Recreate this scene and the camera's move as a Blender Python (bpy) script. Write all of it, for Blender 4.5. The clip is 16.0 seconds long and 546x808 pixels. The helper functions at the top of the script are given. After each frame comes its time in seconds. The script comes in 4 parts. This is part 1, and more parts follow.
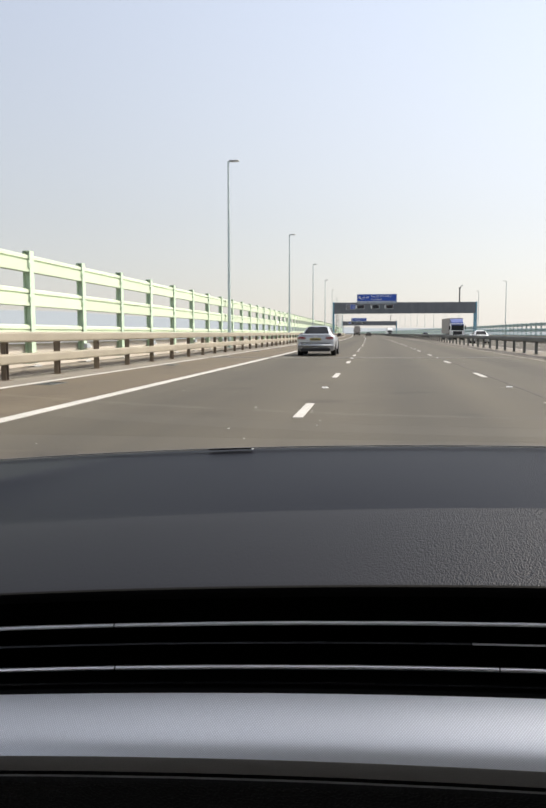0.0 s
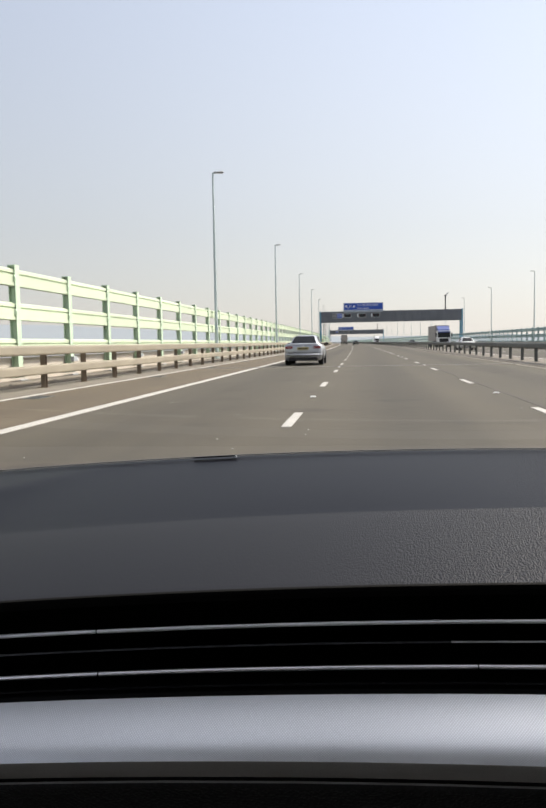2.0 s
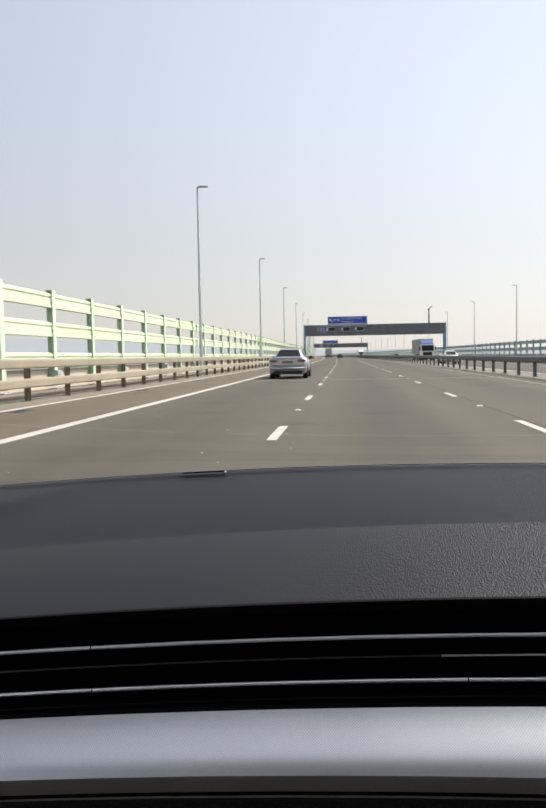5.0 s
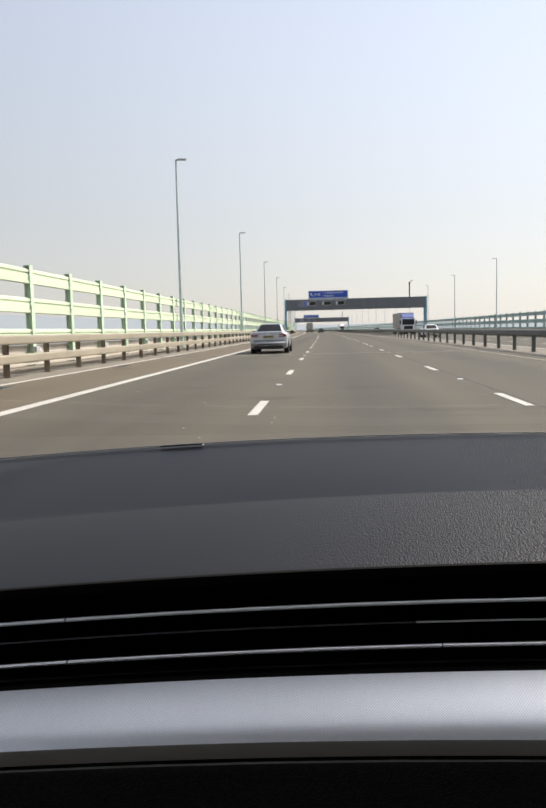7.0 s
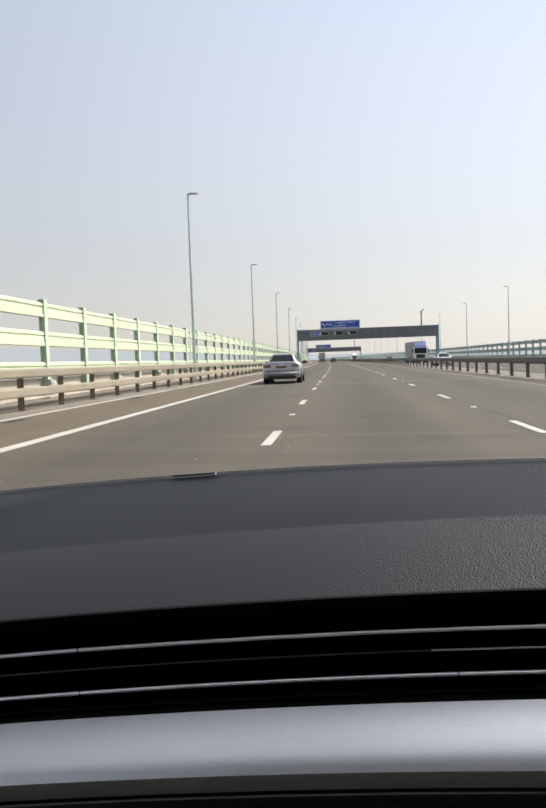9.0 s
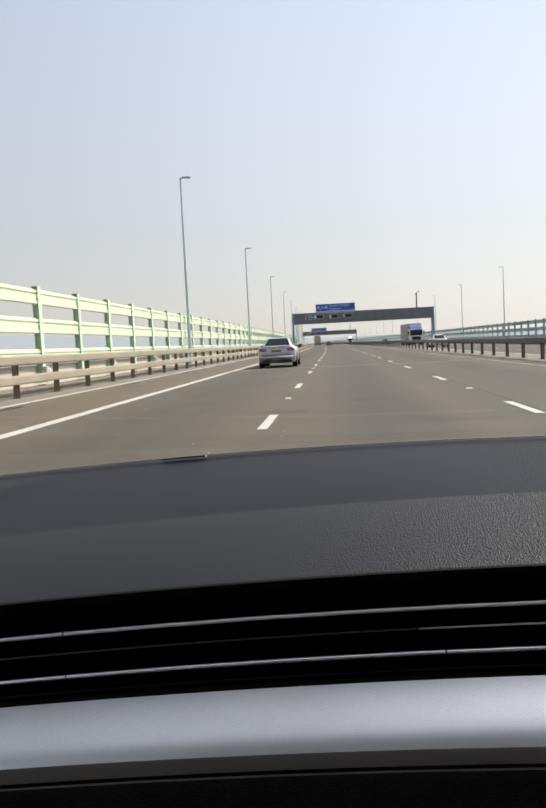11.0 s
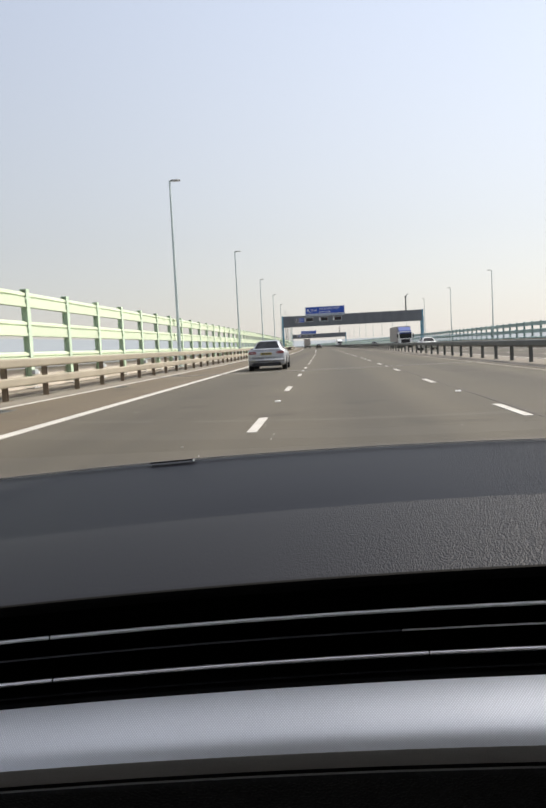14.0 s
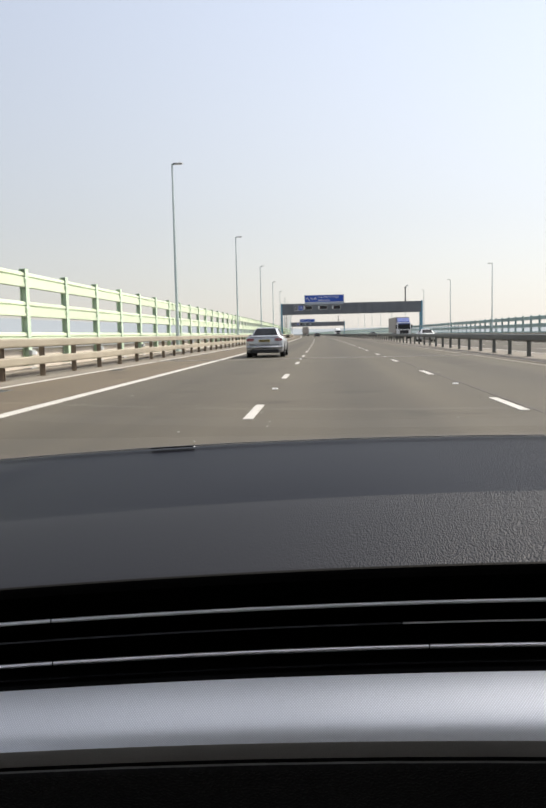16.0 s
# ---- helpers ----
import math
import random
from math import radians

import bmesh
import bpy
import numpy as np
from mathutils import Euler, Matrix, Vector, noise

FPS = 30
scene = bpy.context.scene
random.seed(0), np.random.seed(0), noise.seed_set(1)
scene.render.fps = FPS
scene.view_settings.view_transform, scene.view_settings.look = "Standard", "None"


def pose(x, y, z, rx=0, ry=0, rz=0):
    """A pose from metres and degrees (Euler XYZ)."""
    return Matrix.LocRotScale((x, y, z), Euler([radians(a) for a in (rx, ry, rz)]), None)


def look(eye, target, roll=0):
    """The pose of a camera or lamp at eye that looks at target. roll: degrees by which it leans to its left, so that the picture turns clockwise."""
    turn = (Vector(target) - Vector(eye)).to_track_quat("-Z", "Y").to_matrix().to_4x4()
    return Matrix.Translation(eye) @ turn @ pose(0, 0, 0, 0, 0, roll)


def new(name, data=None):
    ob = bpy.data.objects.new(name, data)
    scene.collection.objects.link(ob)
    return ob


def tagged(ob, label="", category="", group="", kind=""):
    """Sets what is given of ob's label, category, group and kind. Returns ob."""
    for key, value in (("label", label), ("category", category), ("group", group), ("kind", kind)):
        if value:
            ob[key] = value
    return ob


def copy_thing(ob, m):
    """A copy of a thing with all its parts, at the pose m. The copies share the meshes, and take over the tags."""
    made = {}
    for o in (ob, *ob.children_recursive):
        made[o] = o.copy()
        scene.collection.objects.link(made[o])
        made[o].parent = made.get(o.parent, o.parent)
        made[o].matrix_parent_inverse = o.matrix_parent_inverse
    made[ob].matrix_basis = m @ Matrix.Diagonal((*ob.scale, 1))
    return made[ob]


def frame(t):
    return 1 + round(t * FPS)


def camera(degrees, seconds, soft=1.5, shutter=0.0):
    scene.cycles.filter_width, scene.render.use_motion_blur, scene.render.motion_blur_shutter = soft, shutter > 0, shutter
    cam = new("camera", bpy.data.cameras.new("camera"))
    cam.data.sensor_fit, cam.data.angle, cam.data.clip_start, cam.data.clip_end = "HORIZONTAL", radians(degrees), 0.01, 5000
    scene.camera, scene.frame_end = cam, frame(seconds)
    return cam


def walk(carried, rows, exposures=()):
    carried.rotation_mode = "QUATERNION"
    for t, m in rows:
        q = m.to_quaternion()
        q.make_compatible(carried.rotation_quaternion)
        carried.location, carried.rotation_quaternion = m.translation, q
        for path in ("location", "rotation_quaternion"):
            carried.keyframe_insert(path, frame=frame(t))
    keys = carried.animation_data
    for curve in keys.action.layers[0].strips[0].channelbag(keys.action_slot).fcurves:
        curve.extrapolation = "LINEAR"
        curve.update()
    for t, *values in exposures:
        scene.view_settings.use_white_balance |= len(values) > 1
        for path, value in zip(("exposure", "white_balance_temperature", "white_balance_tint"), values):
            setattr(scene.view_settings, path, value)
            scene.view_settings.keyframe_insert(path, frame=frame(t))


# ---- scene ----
# Metres. The car's cabin stands on the bridge; x to the right, y along the carriageway, z up, road surface at z = 0.

# ---------------------------------------------------------------- camera
cam = camera(39, 16.0, soft=2.5)
EYES = [  # seconds, eye x, y, z, turn to the right, tilt up, roll (degrees)
    (0.0, -0.0096, 0.0099, 1.1743, -7.632, -5.248, -0.099),
    (0.5, -0.0090, 0.0047, 1.1743, -7.036, -4.542, -0.186),
    (1.0, -0.0026, 0.0020, 1.1734, -6.947, -3.459, -1.205),
    (1.5, -0.0004, 0.0012, 1.1719, -6.770, -3.846, -1.132),
    (2.0, -0.0017, 0.0046, 1.1711, -6.775, -4.513, -1.050),
    (2.5, -0.0015, 0.0010, 1.1703, -6.452, -3.970, -0.858),
    (3.0, -0.0079, 0.0066, 1.1713, -6.669, -4.582, -0.086),
    (5.5, -0.0056, -0.0055, 1.1751, -5.477, -3.424, -1.151),
    (6.0, -0.0135, -0.0026, 1.1754, -5.140, -4.335, -0.292),
    (6.5, 0.0012, 0.0020, 1.1662, -4.810, -4.837, -1.440),
    (7.0, -0.0012, 0.0001, 1.1706, -4.274, -5.429, -1.426),
    (7.5, -0.0008, 0.0000, 1.1695, -5.182, -4.271, -1.054),
    (8.0, 0.0021, -0.0000, 1.1676, -5.294, -3.419, -2.494),
    (10.5, -0.0030, -0.0028, 1.1703, -4.991, -3.117, -1.440),
    (11.0, 0.0077, 0.0058, 1.1646, -4.959, -4.351, -2.890),
    (11.5, 0.0127, 0.0000, 1.1674, -4.152, -4.024, -3.038),
    (12.0, 0.0118, -0.0029, 1.1708, -4.010, -3.809, -2.806),
    (12.5, 0.0065, -0.0021, 1.1698, -4.048, -4.113, -1.719),
    (13.0, -0.0021, 0.0011, 1.1722, -4.541, -4.605, -1.179),
    (13.5, -0.0021, 0.0006, 1.1719, -4.578, -4.841, -1.133),
    (14.0, 0.0113, 0.0006, 1.1660, -4.192, -4.179, -2.944),
    (14.5, 0.0028, 0.0068, 1.1634, -4.111, -5.718, -1.207),
    (15.0, -0.0030, 0.0090, 1.1664, -4.366, -6.240, -0.444),
    (15.5, 0.0036, 0.0088, 1.1682, -4.368, -6.534, -1.648),
    (16.0, 0.0044, 0.0011, 1.1679, -3.961, -5.134, -1.306),
]


SEAT = -0.09     # the whole cabin and the camera in it ride a little lower than the heights written here


def eye_pose(x, y, z, turn, tilt, roll):
    a, b = radians(turn), radians(tilt)
    way = Vector((math.sin(a) * math.cos(b), math.cos(a) * math.cos(b), math.sin(b)))
    at = Vector((x, y, z + SEAT))
    return look(at, at + way * 10, roll)


walk(cam, [(t, eye_pose(*v)) for t, *v in EYES], exposures=((0.0, 1.02), (2.5, 0.96), (5.5, 1.0), (6.0, 1.05), (6.5, 1.03), (7.0, 0.96), (8.0, 0.92), (14.5, 0.92), (16.0, 1.0)))

# ---------------------------------------------------------------- light
SUN_AZ, SUN_EL = radians(58), radians(47)   # clockwise from +y, above the horizon
world = bpy.data.worlds.new("hazy_sky")
scene.world = world
world.use_nodes = True
wn = world.node_tree.nodes
sky = wn.new("ShaderNodeTexSky")
sky.sky_type, sky.sun_disc = "NISHITA", False
sky.sun_elevation, sky.sun_rotation = SUN_EL, SUN_AZ
sky.air_density, sky.dust_density, sky.ozone_density = 1.0, 0.3, 1.6
wn["Background"].inputs["Strength"].default_value = 0.13
haze = wn.new("ShaderNodeMix")     # thin bright haze over the whole sky
haze.data_type = "RGBA"
glow = [wn.new("ShaderNodeVectorMath") for k in range(2)]     # the haze is brighter towards the sun
glow[0].operation, glow[1].operation = "DOT_PRODUCT", "SCALE"
glow[0].inputs[1].default_value = (math.sin(SUN_AZ) * math.cos(SUN_EL), math.cos(SUN_AZ) * math.cos(SUN_EL), math.sin(SUN_EL))
glow[1].inputs[0].default_value = (2.59, 2.41, 2.33)
spread_ = wn.new("ShaderNodeMapRange")
spread_.interpolation_type = "SMOOTHSTEP"
spread_.inputs["From Min"].default_value, spread_.inputs["From Max"].default_value = 0.1, 1.0
spread_.inputs["To Min"].default_value, spread_.inputs["To Max"].default_value = 0.92, 1.66
world.node_tree.links.new(glow[0].outputs["Value"], spread_.inputs["Value"])
aureole, both = wn.new("ShaderNodeMapRange"), wn.new("ShaderNodeMath")     # the bright ring of haze close round the sun
aureole.interpolation_type, both.operation = "SMOOTHERSTEP", "ADD"
aureole.inputs["From Min"].default_value, aureole.inputs["From Max"].default_value = 0.76, 1.0
aureole.inputs["To Min"].default_value, aureole.inputs["To Max"].default_value = 0.0, 8.0
world.node_tree.links.new(glow[0].outputs["Value"], aureole.inputs["Value"])
world.node_tree.links.new(spread_.outputs["Result"], both.inputs[0])
world.node_tree.links.new(aureole.outputs["Result"], both.inputs[1])
low, layer = wn.new("ShaderNodeMapRange"), wn.new("ShaderNodeMath")     # the densest layer lies low over the water
low.inputs["From Min"].default_value, low.inputs["From Max"].default_value = 0.0, 0.14
low.inputs["To Min"].default_value, low.inputs["To Max"].default_value = 1.12, 1.0
layer.operation = "MULTIPLY"
world.node_tree.links.new(both.outputs["Value"], layer.inputs[0])
world.node_tree.links.new(low.outputs["Result"], layer.inputs[1])
world.node_tree.links.new(layer.outputs["Value"], glow[1].inputs["Scale"])
world.node_tree.links.new(glow[1].outputs["Vector"], haze.inputs["B"])
up, height, thick = wn.new("ShaderNodeTexCoord"), wn.new("ShaderNodeSeparateXYZ"), wn.new("ShaderNodeMapRange")    # thickest at the horizon
thick.inputs["From Min"].default_value, thick.inputs["From Max"].default_value = 0.0, 0.4
thick.inputs["To Min"].default_value, thick.inputs["To Max"].default_value = 0.95, 0.61
world.node_tree.links.new(up.outputs["Generated"], height.inputs["Vector"])
world.node_tree.links.new(up.outputs["Generated"], glow[0].inputs[0])
world.node_tree.links.new(height.outputs["Z"], thick.inputs["Value"])
world.node_tree.links.new(height.outputs["Z"], low.inputs["Value"])
world.node_tree.links.new(thick.outputs["Result"], haze.inputs["Factor"])
world.node_tree.links.new(sky.outputs["Color"], haze.inputs["A"])
world.node_tree.links.new(haze.outputs["Result"], wn["Background"].inputs["Color"])
sun_data = bpy.data.lights.new("sun", "SUN")
sun_data.energy, sun_data.angle, sun_data.color = 2.6, radians(0.6), (1.0, 0.92, 0.79)
sun = new("sun", sun_data)
sun.matrix_world = look(Vector((math.sin(SUN_AZ) * math.cos(SUN_EL), math.cos(SUN_AZ) * math.cos(SUN_EL), math.sin(SUN_EL))) * 100, (0, 0, 0))


# ---------------------------------------------------------------- materials
def material(name, colour, rough=0.6, metal=0.0, vary=0.2, coarse=1.5, fine=40.0, bump=0.15, depth=0.002, stretch=(1, 1, 1), spread=0.0, coat=0.0):
    """A surface with stains (coarse) and grain (fine), both in cycles a metre; spread varies it from piece to piece."""
    m = bpy.data.materials.new(name)
    m.use_nodes = True
    t, n = m.node_tree, m.node_tree.nodes
    b = n["Principled BSDF"]
    b.inputs["Roughness"].default_value, b.inputs["Metallic"].default_value = rough, metal
    b.inputs["Coat Weight"].default_value = coat
    co, mp = n.new("ShaderNodeTexCoord"), n.new("ShaderNodeMapping")
    mp.inputs["Scale"].default_value = stretch
    t.links.new(co.outputs["Object"], mp.inputs["Vector"])
    big, small = n.new("ShaderNodeTexNoise"), n.new("ShaderNodeTexNoise")
    big.inputs["Scale"].default_value, big.inputs["Detail"].default_value = coarse, 6
    small.inputs["Scale"].default_value, small.inputs["Detail"].default_value = fine, 4
    for k in (big, small):
        t.links.new(mp.outputs["Vector"], k.inputs["Vector"])
    add = n.new("ShaderNodeMath")
    add.operation = "MULTIPLY_ADD"
    add.inputs[1].default_value = 0.5
    t.links.new(small.outputs["Fac"], add.inputs[0])
    t.links.new(big.outputs["Fac"], add.inputs[2])
    rng = n.new("ShaderNodeMapRange")
    rng.inputs["From Min"].default_value, rng.inputs["From Max"].default_value = 0.4, 1.1
    rng.inputs["To Min"].default_value, rng.inputs["To Max"].default_value = 1 - vary, 1 + vary
    t.links.new(add.outputs[0], rng.inputs["Value"])
    value = rng.outputs["Result"]
    if spread:
        info, sp, mul = n.new("ShaderNodeObjectInfo"), n.new("ShaderNodeMapRange"), n.new("ShaderNodeMath")
        sp.inputs["To Min"].default_value, sp.inputs["To Max"].default_value = 1 - spread, 1 + spread
        mul.operation = "MULTIPLY"
        t.links.new(info.outputs["Random"], sp.inputs["Value"])
        t.links.new(sp.outputs["Result"], mul.inputs[0])
        t.links.new(value, mul.inputs[1])
        value = mul.outputs[0]
    sc = n.new("ShaderNodeVectorMath")
    sc.operation = "SCALE"
    sc.inputs[0].default_value = colour
    t.links.new(value, sc.inputs["Scale"])
    t.links.new(sc.outputs["Vector"], b.inputs["Base Color"])
    if bump:
        bp = n.new("ShaderNodeBump")
        bp.inputs["Strength"].default_value, bp.inputs["Distance"].default_value = bump, depth
        t.links.new(small.outputs["Fac"], bp.inputs["Height"])
        t.links.new(bp.outputs["Normal"], b.inputs["Normal"])
    return m


def grained(name, colour, rough, cell, depth, spec=0.5, smooth_to=None, sheen=(1.0, 1.0, 1.0)):
    """Moulded soft-touch plastic with a leather grain; cell: cells a metre."""
    m = material(name, colour, rough, vary=0.12, coarse=9, fine=300, bump=0)
    t, n = m.node_tree, m.node_tree.nodes
    b = n["Principled BSDF"]
    b.inputs["Specular IOR Level"].default_value = spec
    b.inputs["Specular Tint"].default_value = (*sheen, 1)
    co, mp, nz, mix, vo = (n.new("ShaderNode" + k) for k in ("TexCoord", "Mapping", "TexNoise", "VectorMath", "TexVoronoi"))
    mp.inputs["Scale"].default_value = (1.0, 0.38, 1.0)
    nz.inputs["Scale"].default_value = 160
    mix.operation = "MULTIPLY_ADD"
    mix.inputs[1].default_value = (0.006, 0.006, 0.006)
    vo.feature = "SMOOTH_F1"
    vo.inputs["Scale"].default_value, vo.inputs["Smoothness"].default_value = cell, 0.35
    t.links.new(co.outputs["Object"], mp.inputs["Vector"])
    t.links.new(mp.outputs["Vector"], nz.inputs["Vector"])
    t.links.new(nz.outputs["Color"], mix.inputs[0])
    t.links.new(mp.outputs["Vector"], mix.inputs[2])
    t.links.new(mix.outputs["Vector"], vo.inputs["Vector"])
    bp = n.new("ShaderNodeBump")
    bp.invert = True
    bp.inputs["Strength"].default_value, bp.inputs["Distance"].default_value = 1.0, depth
    t.links.new(vo.outputs["Distance"], bp.inputs["Height"])
    if smooth_to:      # the grain is flattened towards low x, where less light rakes across it
        xyz, fade = n.new("ShaderNodeSeparateXYZ"), n.new("ShaderNodeMapRange")
        fade.inputs["From Min"].default_value, fade.inputs["From Max"].default_value = smooth_to
        fade.inputs["To Min"].default_value = 0.05
        t.links.new(co.outputs["Object"], xyz.inputs["Vector"])
        t.links.new(xyz.outputs["X"], fade.inputs["Value"])
        t.links.new(fade.outputs["Result"], bp.inputs["Strength"])
    t.links.new(bp.outputs["Normal"], b.inputs["Normal"])
    return m


def woven(name, colour, rough, metal, scale, depth):
    """Silver trim film with a fine diagonal weave."""
    m = material(name, colour, rough, metal, vary=0.12, coarse=6, fine=500, bump=0)
    t, n = m.node_tree, m.node_tree.nodes
    b = n["Principled BSDF"]
    co = n.new("ShaderNodeTexCoord")
    heights = []
    for turn in (56, -56):
        mp, wv = n.new("ShaderNodeMapping"), n.new("ShaderNodeTexWave")
        mp.inputs["Rotation"].default_value = (0, radians(turn), 0)
        wv.wave_type, wv.bands_direction = "BANDS", "X"
        wv.inputs["Scale"].default_value = scale
        t.links.new(co.outputs["Object"], mp.inputs["Vector"])
        t.links.new(mp.outputs["Vector"], wv.inputs["Vector"])
        heights.append(wv.outputs["Fac"])
    mul, bp = n.new("ShaderNodeMath"), n.new("ShaderNodeBump")
    mul.operation = "MULTIPLY"
    t.links.new(heights[0], mul.inputs[0])
    t.links.new(heights[1], mul.inputs[1])
    bp.inputs["Strength"].default_value, bp.inputs["Distance"].default_value = 0.5, depth
    t.links.new(mul.outputs[0], bp.inputs["Height"])
    t.links.new(bp.outputs["Normal"], b.inputs["Normal"])
    src, rng, sc = b.inputs["Base Color"].links[0].from_socket, n.new("ShaderNodeMapRange"), n.new("ShaderNodeVectorMath")
    rng.inputs["From Max"].default_value = 0.6
    rng.inputs["To Min"].default_value, rng.inputs["To Max"].default_value = 0.78, 1.08
    sc.operation = "SCALE"
    t.links.new(mul.outputs[0], rng.inputs["Value"])
    t.links.new(src, sc.inputs[0])
    t.links.new(rng.outputs["Result"], sc.inputs["Scale"])
    t.links.new(sc.outputs["Vector"], b.inputs["Base Color"])
    return m


def pane(name, tint, gloss_rough=0.0):
    """Thin glass: clear, with the surface's own gloss."""
    m = bpy.data.materials.new(name)
    m.use_nodes = True
    t, n = m.node_tree, m.node_tree.nodes
    n.remove(n["Principled BSDF"])
    clear, gloss, fres, mix = n.new("ShaderNodeBsdfTransparent"), n.new("ShaderNodeBsdfGlossy"), n.new("ShaderNodeFresnel"), n.new("ShaderNodeMixShader")
    clear.inputs["Color"].default_value = (*tint, 1)
    gloss.inputs["Roughness"].default_value = gloss_rough
    fres.inputs["IOR"].default_value = 1.12
    t.links.new(fres.outputs["Fac"], mix.inputs["Fac"])
    t.links.new(clear.outputs["BSDF"], mix.inputs[1])
    t.links.new(gloss.outputs["BSDF"], mix.inputs[2])
    t.links.new(mix.outputs["Shader"], n["Material Output"].inputs["Surface"])
    return m


def asphalt(name, colour, lanes=None):
    """Worn dark road: aggregate, long wheel tracks and blotches."""
    m = material(name, colour, 0.85, vary=0.16, coarse=0.35, fine=55, bump=0.5, depth=0.006)
    t, n = m.node_tree, m.node_tree.nodes
    b = n["Principled BSDF"]
    src = b.inputs["Base Color"].links[0].from_socket
    co, mp, nz, rng, sc = (n.new("ShaderNode" + k) for k in ("TexCoord", "Mapping", "TexNoise", "MapRange", "VectorMath"))
    mp.inputs["Scale"].default_value = (0.9, 0.012, 1)
    nz.inputs["Scale"].default_value, nz.inputs["Detail"].default_value = 1.0, 5
    rng.inputs["From Min"].default_value, rng.inputs["From Max"].default_value = 0.3, 0.7
    rng.inputs["To Min"].default_value, rng.inputs["To Max"].default_value = 0.78, 1.2
    sc.operation = "SCALE"
    t.links.new(co.outputs["Object"], mp.inputs["Vector"])
    t.links.new(mp.outputs["Vector"], nz.inputs["Vector"])
    t.links.new(nz.outputs["Fac"], rng.inputs["Value"])
    spill, edge, mul = (n.new("ShaderNode" + k) for k in ("TexNoise", "MapRange", "Math"))    # old oil spills and patches
    spill.inputs["Scale"].default_value, spill.inputs["Detail"].default_value = 0.55, 7
    edge.inputs["From Min"].default_value, edge.inputs["From Max"].default_value = 0.6, 0.7
    edge.inputs["To Min"].default_value, edge.inputs["To Max"].default_value = 1.0, 0.62
    mul.operation = "MULTIPLY"
    t.links.new(co.outputs["Object"], spill.inputs["Vector"])
    t.links.new(spill.outputs["Fac"], edge.inputs["Value"])
    t.links.new(edge.outputs["Result"], mul.inputs[0])
    t.links.new(rng.outputs["Result"], mul.inputs[1])
    value = mul.outputs[0]
    if lanes:      # oil dropped along the middle of each lane: lanes = (middle of one, width)
        xyz, wave, depth, track = (n.new("ShaderNode" + k) for k in ("SeparateXYZ", "Math", "MapRange", "Math"))
        turn = n.new("ShaderNodeMath")
        turn.operation, wave.operation, track.operation = "MULTIPLY_ADD", "COSINE", "MULTIPLY"
        turn.inputs[1].default_value, turn.inputs[2].default_value = 2 * math.pi / lanes[1], -2 * math.pi * lanes[0] / lanes[1]
        depth.inputs["From Min"].default_value, depth.inputs["From Max"].default_value = -0.2, 1.0
        depth.inputs["To Min"].default_value, depth.inputs["To Max"].default_value = 1.06, 0.8
        depth.interpolation_type = "SMOOTHSTEP"
        t.links.new(co.outputs["Object"], xyz.inputs["Vector"])
        t.links.new(xyz.outputs["X"], turn.inputs[0])
        t.links.new(turn.outputs[0], wave.inputs[0])
        t.links.new(wave.outputs[0], depth.inputs["Value"])
        t.links.new(depth.outputs["Result"], track.inputs[0])
        t.links.new(value, track.inputs[1])
        value = track.outputs[0]
    t.links.new(src, sc.inputs[0])
    t.links.new(value, sc.inputs["Scale"])
    t.links.new(sc.outputs["Vector"], b.inputs["Base Color"])
    return m


ASPHALT = asphalt("worn_asphalt", (0.0615, 0.051, 0.0355), (-2.8, 3.65))
SHOULDER = asphalt("dusty_brown_asphalt", (0.093, 0.07, 0.044))
VERGE = material("dusty_concrete", (0.17, 0.148, 0.12), 0.9, coarse=0.6, fine=30, bump=0.4, depth=0.004)
PAINT = material("road_paint", (0.43, 0.41, 0.38), 0.7, vary=0.16, coarse=1.2, fine=45, bump=0.2)
WORN_PAINT = material("dusty_road_paint", (0.29, 0.26, 0.215), 0.8, vary=0.3, coarse=0.9, fine=35, bump=0.2)
PARAPET = material("pale_parapet_concrete", (0.52, 0.465, 0.4), 0.85, vary=0.16, coarse=0.9, fine=25, bump=0.2, spread=0.08)
SEAM = material("tar_seam", (0.05, 0.043, 0.036), 0.8, vary=0.4, coarse=0.8, fine=20)
CONCRETE = material("deck_concrete", (0.33, 0.32, 0.3), 0.9, coarse=0.2, fine=12)
GREEN = material("pale_green_paint", (0.57, 0.64, 0.47), 0.45, vary=0.1, coarse=1.1, fine=30, bump=0.05, spread=0.06)
GREEN_POST = material("green_post_paint", (0.52, 0.64, 0.48), 0.45, vary=0.12, coarse=1.4, fine=30, bump=0.05, spread=0.06)
# green fence paint darkened and blued for shade and haze on the far fence
GREEN_SHADED = material("shaded_green_fence_paint", (0.3, 0.42, 0.41), 0.5, vary=0.14, coarse=1.2, fine=30, bump=0.05, spread=0.08)
GALV = material("dusty_galvanised_steel", (0.31, 0.27, 0.205), 0.55, 0.15, vary=0.14, coarse=1.3, fine=25, bump=0.1, spread=0.08)
RUST = material("weathered_steel_post", (0.15, 0.115, 0.085), 0.8, vary=0.3, coarse=4, fine=40, bump=0.2, spread=0.2)
DARK_STEEL = material("dark_grey_steel", (0.1, 0.105, 0.1), 0.6, 0.2, vary=0.2, coarse=2, fine=30, spread=0.1)
POLE = material("galvanised_pole", (0.47, 0.55, 0.54), 0.5, 0.1, vary=0.12, coarse=1.5, fine=25, bump=0.05)
